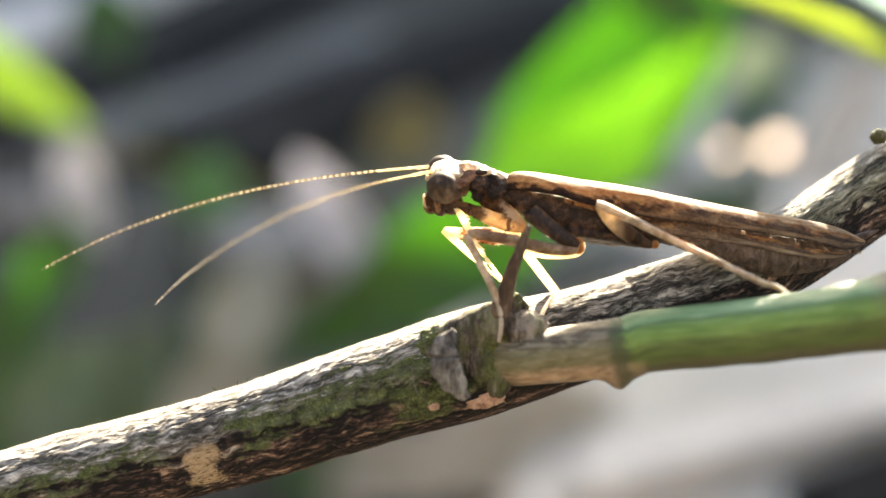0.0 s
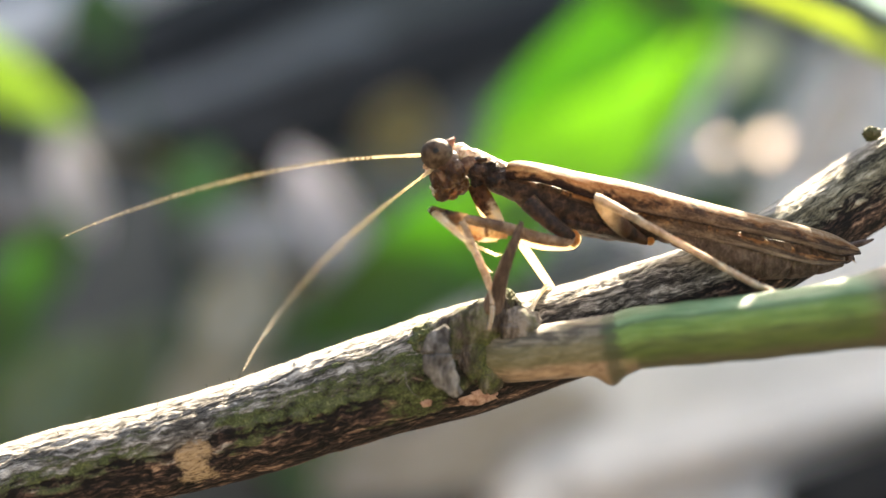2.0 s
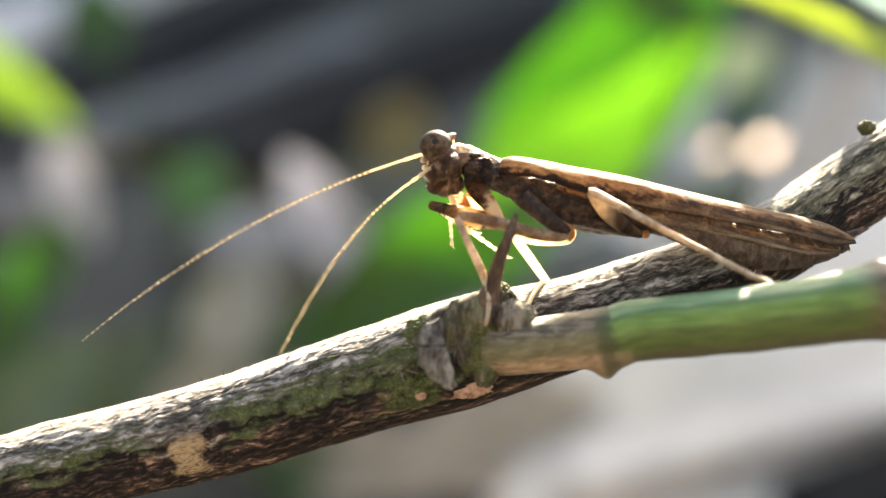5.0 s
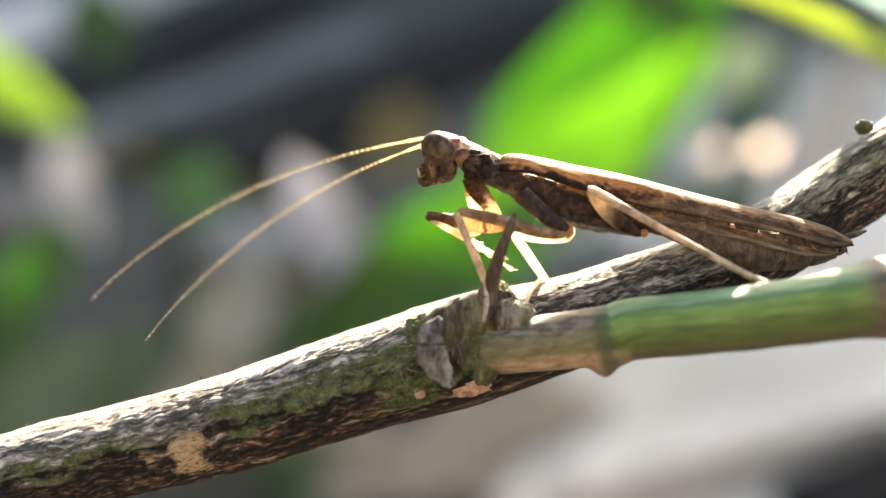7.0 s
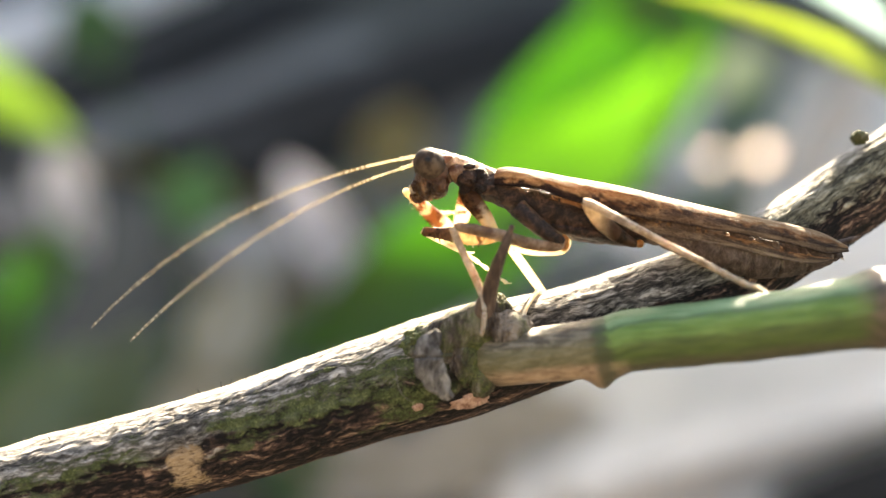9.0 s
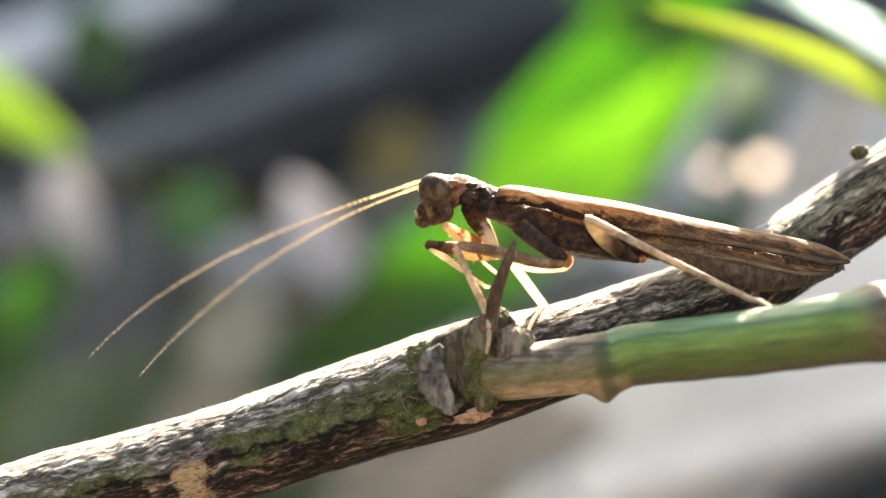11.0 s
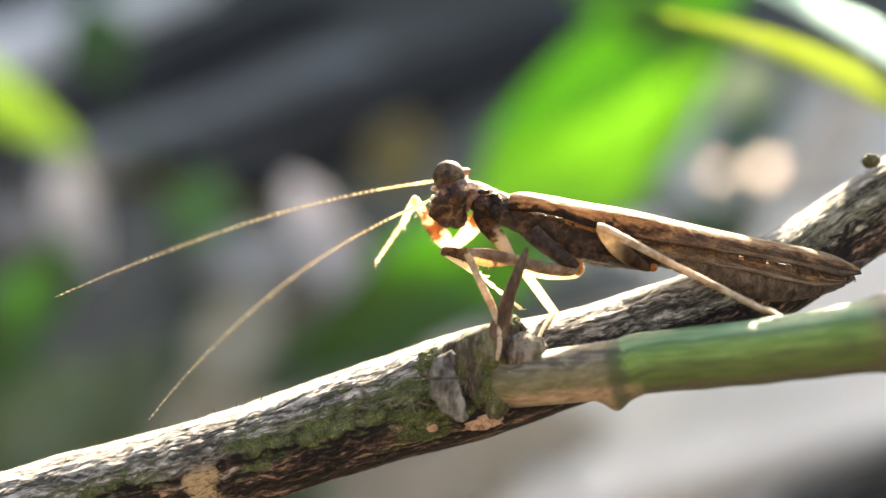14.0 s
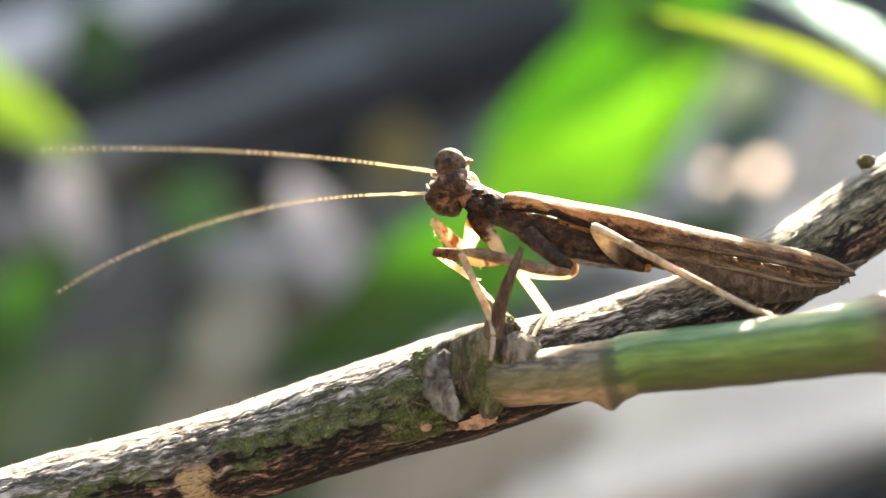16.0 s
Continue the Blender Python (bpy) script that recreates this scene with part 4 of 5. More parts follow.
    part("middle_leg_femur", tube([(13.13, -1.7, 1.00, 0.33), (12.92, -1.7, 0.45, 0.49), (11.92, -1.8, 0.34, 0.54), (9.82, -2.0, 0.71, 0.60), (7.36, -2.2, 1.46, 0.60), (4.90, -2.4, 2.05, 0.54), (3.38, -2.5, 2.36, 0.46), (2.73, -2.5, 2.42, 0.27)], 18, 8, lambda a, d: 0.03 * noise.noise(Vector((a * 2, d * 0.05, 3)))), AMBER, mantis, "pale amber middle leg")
    part("middle_leg_tibia", tube([(2.62, -2.5, 2.31, 0.41), (3.11, -2.5, 1.06, 0.36), (3.98, -2.5, -0.94, 0.37), (4.80, -2.4, -2.73, 0.39), (5.30, -2.2, -4.19, 0.33)], 14, 6), PALE_LEG, mantis)
    part("middle_leg_tarsus", tube([(5.30, -2.2, -3.98, 0.27), (5.51, -2.4, -5.43, 0.25), (5.45, -2.6, -6.78, 0.25), (5.18, -2.6, -8.13, 0.18)], 10, 6), PALE_LEG, mantis)
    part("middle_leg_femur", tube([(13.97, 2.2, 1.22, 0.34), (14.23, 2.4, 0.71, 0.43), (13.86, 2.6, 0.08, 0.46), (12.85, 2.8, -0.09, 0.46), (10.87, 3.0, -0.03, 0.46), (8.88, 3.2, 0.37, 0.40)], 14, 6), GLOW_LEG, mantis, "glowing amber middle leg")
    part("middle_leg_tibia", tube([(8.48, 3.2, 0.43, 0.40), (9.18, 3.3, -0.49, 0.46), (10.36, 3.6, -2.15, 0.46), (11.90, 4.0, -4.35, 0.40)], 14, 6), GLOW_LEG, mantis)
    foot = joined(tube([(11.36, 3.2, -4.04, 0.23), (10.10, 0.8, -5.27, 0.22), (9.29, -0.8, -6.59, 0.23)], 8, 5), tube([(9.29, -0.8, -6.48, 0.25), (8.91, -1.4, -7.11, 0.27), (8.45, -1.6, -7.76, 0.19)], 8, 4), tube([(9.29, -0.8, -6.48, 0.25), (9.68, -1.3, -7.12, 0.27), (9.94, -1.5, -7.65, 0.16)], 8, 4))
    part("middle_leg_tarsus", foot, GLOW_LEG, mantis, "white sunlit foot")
    part("middle_leg_joint", tube([(13.39, -1.0, 1.35, 0.22), (13.64, -1.2, 1.01, 0.30), (13.68, -1.3, 0.52, 0.38), (13.28, -1.4, -0.03, 0.33)], 14, 8, lambda a, d: 0.08 * noise.noise(Vector((a * 3, d * 0.06, 3)))), JOINT, mantis, "glowing orange leg joint")
    # hind legs
    part("hind_leg_femur", tube([(20.87, -0.8, 0.38, 0.22, 0.25), (20.11, -1.0, 0.54, 0.44, 0.49), (18.64, -1.5, 1.35, 0.60, 0.76), (17.18, -2.0, 2.53, 0.60, 0.82), (16.01, -2.5, 3.75, 0.49, 0.65), (15.38, -2.7, 4.44, 0.32, 0.38)], 20, 8), HIND_FEMUR, mantis, "pale broad hind leg with a brown end")
    part("hind_leg_knee", lump((0.45, 0.38, 0.42), (20.91, -0.9, 0.43), 3, 0.12), JOINT, mantis, "glowing orange knee of the hind leg")
    part("hind_leg_tibia", tube([(15.14, -2.9, 4.54, 0.38), (15.99, -3.0, 4.26, 0.42), (18.89, -3.1, 2.65, 0.39), (22.89, -3.3, 0.39, 0.34), (27.34, -3.8, -2.07, 0.32), (30.38, -4.4, -3.77, 0.30)], 14, 8), PALE_LEG, mantis, "long pale hind shin")
    part("hind_leg_tarsus", tube([(30.27, -4.4, -3.72, 0.27), (31.31, -4.8, -4.07, 0.24), (31.97, -5.4, -4.64, 0.21), (32.22, -5.6, -4.95, 0.13)], 8, 4), PALE_LEG, mantis)
    part("hind_leg_femur", tube([(20.83, 2.6, 2.35, 0.5), (18.93, 3.2, 3.4, 0.8), (17.04, 3.6, 4.57, 0.4)], 10, 5), AMBER, mantis)
    return mantis


mantis = build_mantis()
head = build_head(mantis)
near_foreleg = build_foreleg(mantis, False)
far_foreleg = build_foreleg(mantis, True)
FEELER_LENGTH = 42.0
far_antenna = build_antenna(mantis, 14, FEELER_LENGTH)
near_antenna = build_antenna(mantis, 14, FEELER_LENGTH)


# ---- ground and surroundings ----
def build_ground():
    bm = bmesh.new()
    ticks = sorted({round(s * v, 3) for v in [*np.linspace(0, 2, 41), 3, 5, 9, 20, 60, 200, 800] for s in (-1, 1)})
    grid = [[bm.verts.new((x, y, 0.008 * noise.noise(Vector((x * 5, y * 5, 0))) if abs(x) + abs(y) < 4 else 0)) for x in ticks] for y in ticks]
    for a, b in zip(grid, grid[1:]):
        for k in range(len(ticks) - 1):
            bm.faces.new((a[k], a[k + 1], b[k + 1], b[k]))
    tagged(mesh_object("ground", bm, SOIL), "dark damp soil ground", kind="structure")


build_ground()


def build_shade_walls():
    """Unseen plain walls, added to shade the ground and hold back sky light."""
    for name, size, place in (("unseen_wall_north", (24.0, 0.2, 0.885), (3.0, 2.6, 0.4425)), ("unseen_wall_south", (8.0, 0.2, 2.4), (0, -1.9, 1.2)), ("unseen_wall_west", (0.2, 4.2, 2.2), (-3.2, 0.3, 1.1))):
        ob = mesh_object(name, slab_box(size, 0.01), SHADE_WALL, False)
        ob.matrix_world = Matrix.Translation(place)
        tagged(ob, "plain dark wall added out of view to shade the ground and dim the sky", kind="structure")


def slab_box(size, bevel):
    bm = bmesh.new()
    bmesh.ops.create_cube(bm, size=1.0)
    for v in bm.verts:
        v.co = Vector([c * s for c, s in zip(v.co, size)])
    bmesh.ops.bevel(bm, geom=bm.edges[:], offset=bevel, segments=2, affect="EDGES")
    return bm


def build_board(a, b, width, thick, material_, label):
    """A plank that lies on the ground from a to b."""
    a, b = Vector(a), Vector(b)
    d = b - a
    ob = mesh_object("board", slab_box((d.length, width, thick), 0.004), material_, False)
    ob.matrix_world = pose(*((a + b) / 2 + Vector((0, 0, thick / 2 + 0.004))), 0, 0, math.degrees(math.atan2(d.y, d.x)))
    tagged(ob, label, "board", "boards on the ground")


def leaf_blade(length, width, fold=0.25, droop=0.3, bow=0.0):
    """A pointed leaf along x with a folded midrib, from its stalk at the origin; bow bends it sideways in its own plane."""
    bm = bmesh.new()
    n, half = 18, 5
    rows = []
    for i in range(n + 1):
        s = i / n
        w = width / 2 * math.sin(math.pi * min(1, s ** 0.8)) ** 0.8 if 0 < s < 1 else 0.0004
        x, z = length * s, -droop * length * s * s
        line = []
        for k in range(-half, half + 1):
            q = k / half
            line.append(bm.verts.new((x, w * q + bow * length * 4 * s * (1 - s), z + fold * abs(w * q) + 0.02 * w * math.sin(s * 25 + abs(q) * 3))))
        rows.append(line)
    for a, b in zip(rows, rows[1:]):
        for k in range(2 * half):
            bm.faces.new((a[k], b[k], b[k + 1], a[k + 1]))
    bm.normal_update()
    geom = bmesh.ops.solidify(bm, geom=bm.faces[:], thickness=0.0006)
    return bm


def aimed(base, tip, lean):
    """A pose whose x runs from base to tip and whose z leans towards the given way."""
    x = (Vector(tip) - Vector(base)).normalized()
    z = Vector(lean) - x * x.dot(Vector(lean))
    z.normalize()
    y = z.cross(x)
    m = Matrix((x, y, z)).transposed().to_4x4()
    m.translation = base
    return m


def build_leafy_plant(label, root, leaves, stalk_material, bow=0.0):
    """A low plant: stalks from the ground to the base of each leaf. leaves: (base, tip, width, lean, material)."""
    plant = tagged(new("leafy_plant"), label, "plant")
    root = Vector(root)
    plant.matrix_world = Matrix.Translation(root)
    for base, tip, width, lean, material_ in leaves:
        base, tip = Vector(base), Vector(tip)
        mid = (root + base) / 2 + Vector((0, 0, 0.02))
        rows = [(*((p - root) / MM), r) for p, r in ((root, 3.0), (mid, 2.3), (base, 1.6))]
        part("stalk", tube(rows, 8, 6), stalk_material, plant)
        m = aimed(base - root, tip - root, lean)
        part("leaf", leaf_blade((tip - base).length, width, 0.2, 0.0, bow), material_, plant, at=m)
    return plant


build_shade_walls()
LENSWARD = (0, -0.8, 0.6)
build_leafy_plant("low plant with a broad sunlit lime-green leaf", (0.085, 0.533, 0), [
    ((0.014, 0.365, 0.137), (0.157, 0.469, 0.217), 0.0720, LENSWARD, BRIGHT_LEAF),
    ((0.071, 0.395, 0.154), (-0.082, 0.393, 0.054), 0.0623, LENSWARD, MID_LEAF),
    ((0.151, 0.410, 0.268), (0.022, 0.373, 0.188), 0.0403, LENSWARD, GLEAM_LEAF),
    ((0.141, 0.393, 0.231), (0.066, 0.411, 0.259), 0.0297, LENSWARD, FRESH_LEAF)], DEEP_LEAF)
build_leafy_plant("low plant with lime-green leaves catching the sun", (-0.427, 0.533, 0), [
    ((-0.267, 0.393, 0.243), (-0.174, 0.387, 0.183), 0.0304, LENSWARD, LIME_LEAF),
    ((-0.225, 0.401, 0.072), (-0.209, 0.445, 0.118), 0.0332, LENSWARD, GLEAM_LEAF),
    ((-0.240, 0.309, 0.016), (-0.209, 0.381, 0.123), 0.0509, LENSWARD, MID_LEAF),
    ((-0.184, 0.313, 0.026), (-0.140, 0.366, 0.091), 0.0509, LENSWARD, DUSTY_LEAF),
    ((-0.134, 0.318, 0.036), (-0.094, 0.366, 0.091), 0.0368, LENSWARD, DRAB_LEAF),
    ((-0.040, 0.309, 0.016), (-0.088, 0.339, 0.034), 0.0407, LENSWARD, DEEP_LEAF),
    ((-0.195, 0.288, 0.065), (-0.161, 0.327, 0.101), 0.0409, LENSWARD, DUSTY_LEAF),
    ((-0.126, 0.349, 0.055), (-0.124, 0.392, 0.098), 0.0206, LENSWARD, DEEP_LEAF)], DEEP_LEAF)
build_leafy_plant("small plant with round green leaves", (-0.205, 0.666, 0), [
    ((-0.131, 0.405, 0.127), (-0.118, 0.421, 0.161), 0.0389, LENSWARD, SOFT_LEAF),
    ((-0.223, 0.598, 0.164), (-0.247, 0.643, 0.213), 0.0473, LENSWARD, DEEP_LEAF),
    ((-0.035, 0.660, 0.058), (-0.021, 0.725, 0.103), 0.0591, LENSWARD, OCHRE_LEAF),
    ((-0.121, 0.414, 0.005), (-0.077, 0.457, 0.049), 0.0507, LENSWARD, DUSTY_LEAF)], DEEP_LEAF)
build_leafy_plant("withered plant with pale dry leaves", (-0.036, 0.614, 0), [
    ((-0.083, 0.448, 0.149), (-0.024, 0.398, 0.064), 0.0313, LENSWARD, PALE_LEAF),
    ((-0.112, 0.338, 0.079), (-0.086, 0.379, 0.118), 0.0396, LENSWARD, DRAB_LEAF),
    ((-0.216, 0.460, 0.152), (-0.192, 0.435, 0.098), 0.0273, LENSWARD, PALE_LEAF)], OCHRE_LEAF)
build_leafy_plant("withered plant with two small pale leaves standing in for sun glints", (0.252, 0.666, 0), [
    ((0.169, 0.410, 0.162), (0.178, 0.414, 0.171), 0.0097, LENSWARD, GLINT_LEAF),
    ((0.145, 0.412, 0.161), (0.152, 0.415, 0.167), 0.0065, LENSWARD, GLINT_LEAF),
    ((0.232, 0.525, 0.100), (0.312, 0.606, 0.179), 0.0339, LENSWARD, ROSY_LEAF),
    ((0.173, 0.514, 0.171), (0.207, 0.525, 0.196), 0.0292, LENSWARD, GREY_LEAF),
    ((0.173, 0.593, 0.033), (0.236, 0.637, 0.056), 0.0509, LENSWARD, DEEP_LEAF),
    ((0.198, 0.614, 0.102), (0.274, 0.672, 0.133), 0.0400, LENSWARD, SOFT_LEAF),
    ((0.280, 0.651, 0.135), (0.317, 0.705, 0.156), 0.0260, LENSWARD, DRAB_LEAF)], DUSTY_LEAF)
overhang = build_leafy_plant("overhanging plant with a long yellow-green leaf edge", (0.636, 0.585, 0), [
    ((0.086, 0.046, 0.293), (0.038, 0.072, 0.313), 0.0047, LENSWARD, YELLOW_LEAF),
    ((0.081, 0.038, 0.301), (0.046, 0.056, 0.320), 0.0060, LENSWARD, SHEEN_LEAF)], YELLOW_LEAF, -0.075)
# Unseen leaves added up the sun's ray to shade the twig.
build_leafy_plant("unseen plant added overhead, its slender leaves shading the twig", (0.78, 0.604, 0), [
    ((0.0610, 0.0823, 0.3347), (0.0509, 0.0836, 0.3322), 0.0036, tuple(SUN), GREY_LEAF),
    ((0.0532, 0.0861, 0.3312), (0.0322, 0.0861, 0.3279), 0.0036, tuple(SUN), GREY_LEAF)], GREY_LEAF)
for a, b, w, thick, m, label in (((-0.450, 0.869, 0.000), (-0.208, 1.729, 0.000), 0.17, 0.02, BOARD, "charcoal-black board lying on the soil"), ((-0.229, 0.797, 0.000), (0.254, 1.562, 0.000), 0.17, 0.026, BOARD, "charcoal-black board lying on the soil"),
                                 ((-0.361, 0.774, 0.000), (-0.098, 1.266, 0.000), 0.075, 0.032, BOARD_WORN, "worn grey board lying on the soil"), ((-0.630, 1.126, 0.000), (-0.467, 1.871, 0.000), 0.12, 0.038, WHITE_BOARD, "pale weathered board lying on the soil"),
                                 # Slab boards stand in for dark soil, a pale streak and a dark patch.
                                 ((0.163, 0.268, 0.028), (0.279, 0.328, 0.028), 0.042, 0.02, BOARD, "charcoal-black board added for the dark soil beyond the slab"), ((0.061, 0.296, 0.028), (0.289, 0.387, 0.028), 0.03, 0.016, STONE, "pale narrow board added for the light streak on the slab"),
                                 ((0.037, 0.493, 0.028), (0.143, 0.559, 0.028), 0.06, 0.018, BOARD_WORN, "grey board added for a dark patch behind the mantis")):
    build_board(a, b, w, thick, m, label)
for (x, y, z), s, m, label in (((-0.328, 0.689, 0), (0.05, 0.035, 0.02), DULL_STONE, "dull grey stone on the soil"), ((-0.138, 0.624, 0), (0.05, 0.05, 0.02), DULL_STONE, "dull grey stone on the soil")):
    ob = mesh_object("stone", lump([v / MM for v in s], (0, 0, 0), 3, 0.2, 1.2, x * 7), m)
    ob.matrix_world = Matrix.Translation((x, y, s[2] * 0.7))
    tagged(ob, label, "stone", "stones on the soil")
for (x, y, z), turn in (((-0.004, 0.351, 0), 20), ((0.024, 0.376, 0), 75), ((-0.027, 0.328, 0), 140), ((0.043, 0.337, 0), 200)):
    fallen = tagged(new("fallen_leaf"), "dry brown fallen leaf on the ground", "leaf", "fallen leaves")
    fallen.matrix_world = pose(x, y, 0.034, 0, 0, turn)
    part("leaf_blade", leaf_blade(0.11, 0.06, 0.12, 0.04), BROWN_LEAF, fallen)
    part("midrib", tube([(-14, 0, 0.5, 1.0), (30, 0, 0.3, 0.9), (70, 0, -1.2, 0.6), (105, 0, -3.5, 0.2)], 6, 4), OCHRE_LEAF, fallen)
back_slab = mesh_object("paving_slab", slab_box((0.9, 0.32, 0.03), 0.005), SHADE_SLAB, False)
back_slab.matrix_world = pose(0.62, 0.96, 0.012, 0, 0, 14)
tagged(back_slab, "weathered grey paving slab in the shade", "slab")
slab = mesh_object("paving_slab", slab_box((1.2, 0.5, 0.03), 0.005), SLAB, False)
slab.matrix_world = pose(0.6, 0.5, 0.012, 0, 0, 9)
tagged(slab, "pale grey concrete paving slab on the soil", "slab")


# ---- what moves ----
def along(point, heading, tilt):
    """A pose at point whose x runs heading degrees up from the right, tilted tilt degrees away from the lens."""
    a, b = radians(heading), radians(tilt)
    x = Vector((math.cos(b) * math.cos(a), math.sin(b), math.cos(b) * math.sin(a)))
    z = x.cross(Vector((0, 1, 0))).normalized()
    m = Matrix((x, z.cross(x), z)).transposed().to_4x4()
    m.translation = Vector(point) * MM
    return m, Vector(point) + x


def swing_leg(pieces, lengths, rows):
    """rows: time, shoulder, then heading and tilt of each piece."""
    tracks = [[] for _ in pieces]
    for t, x, y, z, *angles in rows:
        p = Vector((x, y, z))
        for i, n in enumerate(lengths):
            m, q = along(p, angles[2 * i], angles[2 * i + 1])
            tracks[i].append((t, m))
            p = p + (q - p) * n
    for ob, track in zip(pieces, tracks):
        walk(ob, track)


def bend_antenna(pieces, rows):
    """rows: time, root, heading at the root, three terms of its bend, depth of its bow away from the lens and back."""
    n = len(pieces)
    tracks = [[] for _ in pieces]
    for t, x, y, z, heading, b, c, d, tilt in rows:
        p = Vector((x, y, z))
        for i in range(n):
            s = (i + 0.5) / n
            m, q = along(p, heading + b * s + c * s * s + d * s ** 3, tilt * 1.2 * max(-1, min(1, (0.56 - s) * 4)))
            tracks[i].append((t, m))
            p = p + (q - p) * (FEELER_LENGTH / n)
    for ob, track in zip(pieces, tracks):
        walk(ob, track)


def motions():
    rest = overhang.matrix_world.copy()
    walk(overhang, [(t, Matrix.Translation((x, 0, z)) @ rest) for t, x, z in ((0, 0, 0), (7, 0, 0), (8.5, -0.001, -0.0006), (11, -0.0022, -0.0012), (16, -0.0022, -0.0012))])
    # the body rocks a little on its legs
    walk(mantis, [(t, ROOT @ pose(x * MM, 0, z * MM, 0, ry, 0)) for t, x, z, ry in [
        (0, -0.27, -1.07, -2.91),
        (0.5, -0.25, -0.46, -1.38),
        (1, -0.30, -0.50, -1.42),
        (1.5, -0.06, 0.41, 0.83),
        (2, -0.04, 0.07, 0.18),
        (2.5, -0.02, 0.01, -0.10),
        (3, -0.01, -0.11, -0.57),
        (3.5, -0.01, -0.15, -0.94),
        (4, -0.04, -0.37, -1.01),
        (6.5, 0.00, -0.34, -0.67),
        (7, 0.00, 0.00, -0.00),
        (7.5, -0.07, -0.16, -0.86),
        (8, -0.08, -0.29, -1.26),
        (8.5, -0.10, -0.26, -0.98),
        (11, -0.03, -0.67, -1.89),
        (11.5, -0.12, -0.47, -1.24),
        (12, -0.12, -0.61, -1.64),
        (12.5, -0.08, -0.50, -1.11),
        (13, -0.06, -0.56, -1.13),
        (13.5, -0.10, -0.52, -1.13),
        (14, -0.06, -0.60, -1.53),
        (14.5, -0.11, -0.75, -1.99),
        (15, -0.03, -0.67, -1.63),
        (15.5, -0.14, -0.58, -1.36),
        (16, -0.11, -0.64, -1.44)]])
    turns = [
        (0, 1.02, 1.4, 7.58, 26, 2.91, 0),
        (0.3, 1.17, 1.4, 7.59, 15, 2, 0),
        (0.5, 1.27, 1.4, 7.6, -10, -23.62, 0),
        (1, 0.88, 1.4, 7.58, -10, -18.58, 0),
        (1.1, 1.1, 1.4, 7.65, -8, -18, 0),
        (1.2, 1.24, 1.4, 7.71, -4, -6, 0),
        (1.35, 1.46, 1.4, 7.78, -6, -10, 0),
        (1.5, 1.6, 1.4, 7.83, -10, -20.83, 0),
        (2, 1.07, 1.4, 7.7, -25, -25.18, 0),
        (2.5, 1.06, 1.4, 7.86, -15, -24.9, 0),
        (3, 1.22, 1.4, 7.93, 20, 5.57, 0),
        (3.5, 1.1, 1.4, 8.1, 20, 5.94, 0),
        (4, 1.55, 1.4, 7.68, -10, -23.99, 0),
        (6.5, 1.17, 1.4, 8.04, -48, 0.67, 0),
        (7, 1.15, 1.4, 8.31, 0, 0, 0),
        (7.5, 0.5, 1.4, 7.24, -12, -24.14, 0),
        (8, 0.78, 1.4, 7.61, -15, -23.74, 0),
        (8.5, 0.89, 1.4, 8.21, 0, 0.98, 0),
        (11, 1.17, 1.4, 7.64, 0, 1.89, 0),
        (11.5, 1.34, 1.4, 7.51, 0, 1.24, 0),
        (12, 1.39, 1.4, 7.63, 0, 1.64, 0),
        (12.5, 1.63, 1.4, 7.72, -15, -23.89, 0),
        (13, 1.25, 1.4, 7.93, -20, -23.87, 0),
        (13.5, 1.47, 1.4, 7.85, -45, -13.87, 0),
        (14, 1.35, 1.4, 8.03, -50, 1.53, 0),
        (14.5, 1.28, 1.4, 7.99, 5, 1.99, 0),
        (15, 2.02, 1.4, 7.88, -46, 6.63, 0),
        (15.5, 1.34, 1.4, 8.55, -15, -23.64, 0),
        (16, 1.77, 1.4, 9.15, -52, 9.44, 0)]
    walk(head, [(t, pose(x * MM, y * MM, z * MM, rx, ry, rz)) for t, x, y, z, rx, ry, rz in turns])
    # the dark spot of an insect's eye wanders over it as the head turns
    spots = []
    for t, x, y, z, rx, ry, rz in turns:
        turn = (pose(0, 0, 0, rx, ry, rz) @ EYE_AT[-1]).to_3x3()
        d = (turn.inverted() @ Vector((-0.1, -1, 0.15))).normalized()
        reach = 0.975 / math.sqrt(sum((a / b) ** 2 for a, b in zip(d, EYE_SIZE)))
        m = d.to_track_quat("Y", "Z").to_matrix().to_4x4()
        m.translation = d * reach * MM
        spots.append((t, m))
    walk(pupils[-1], spots)
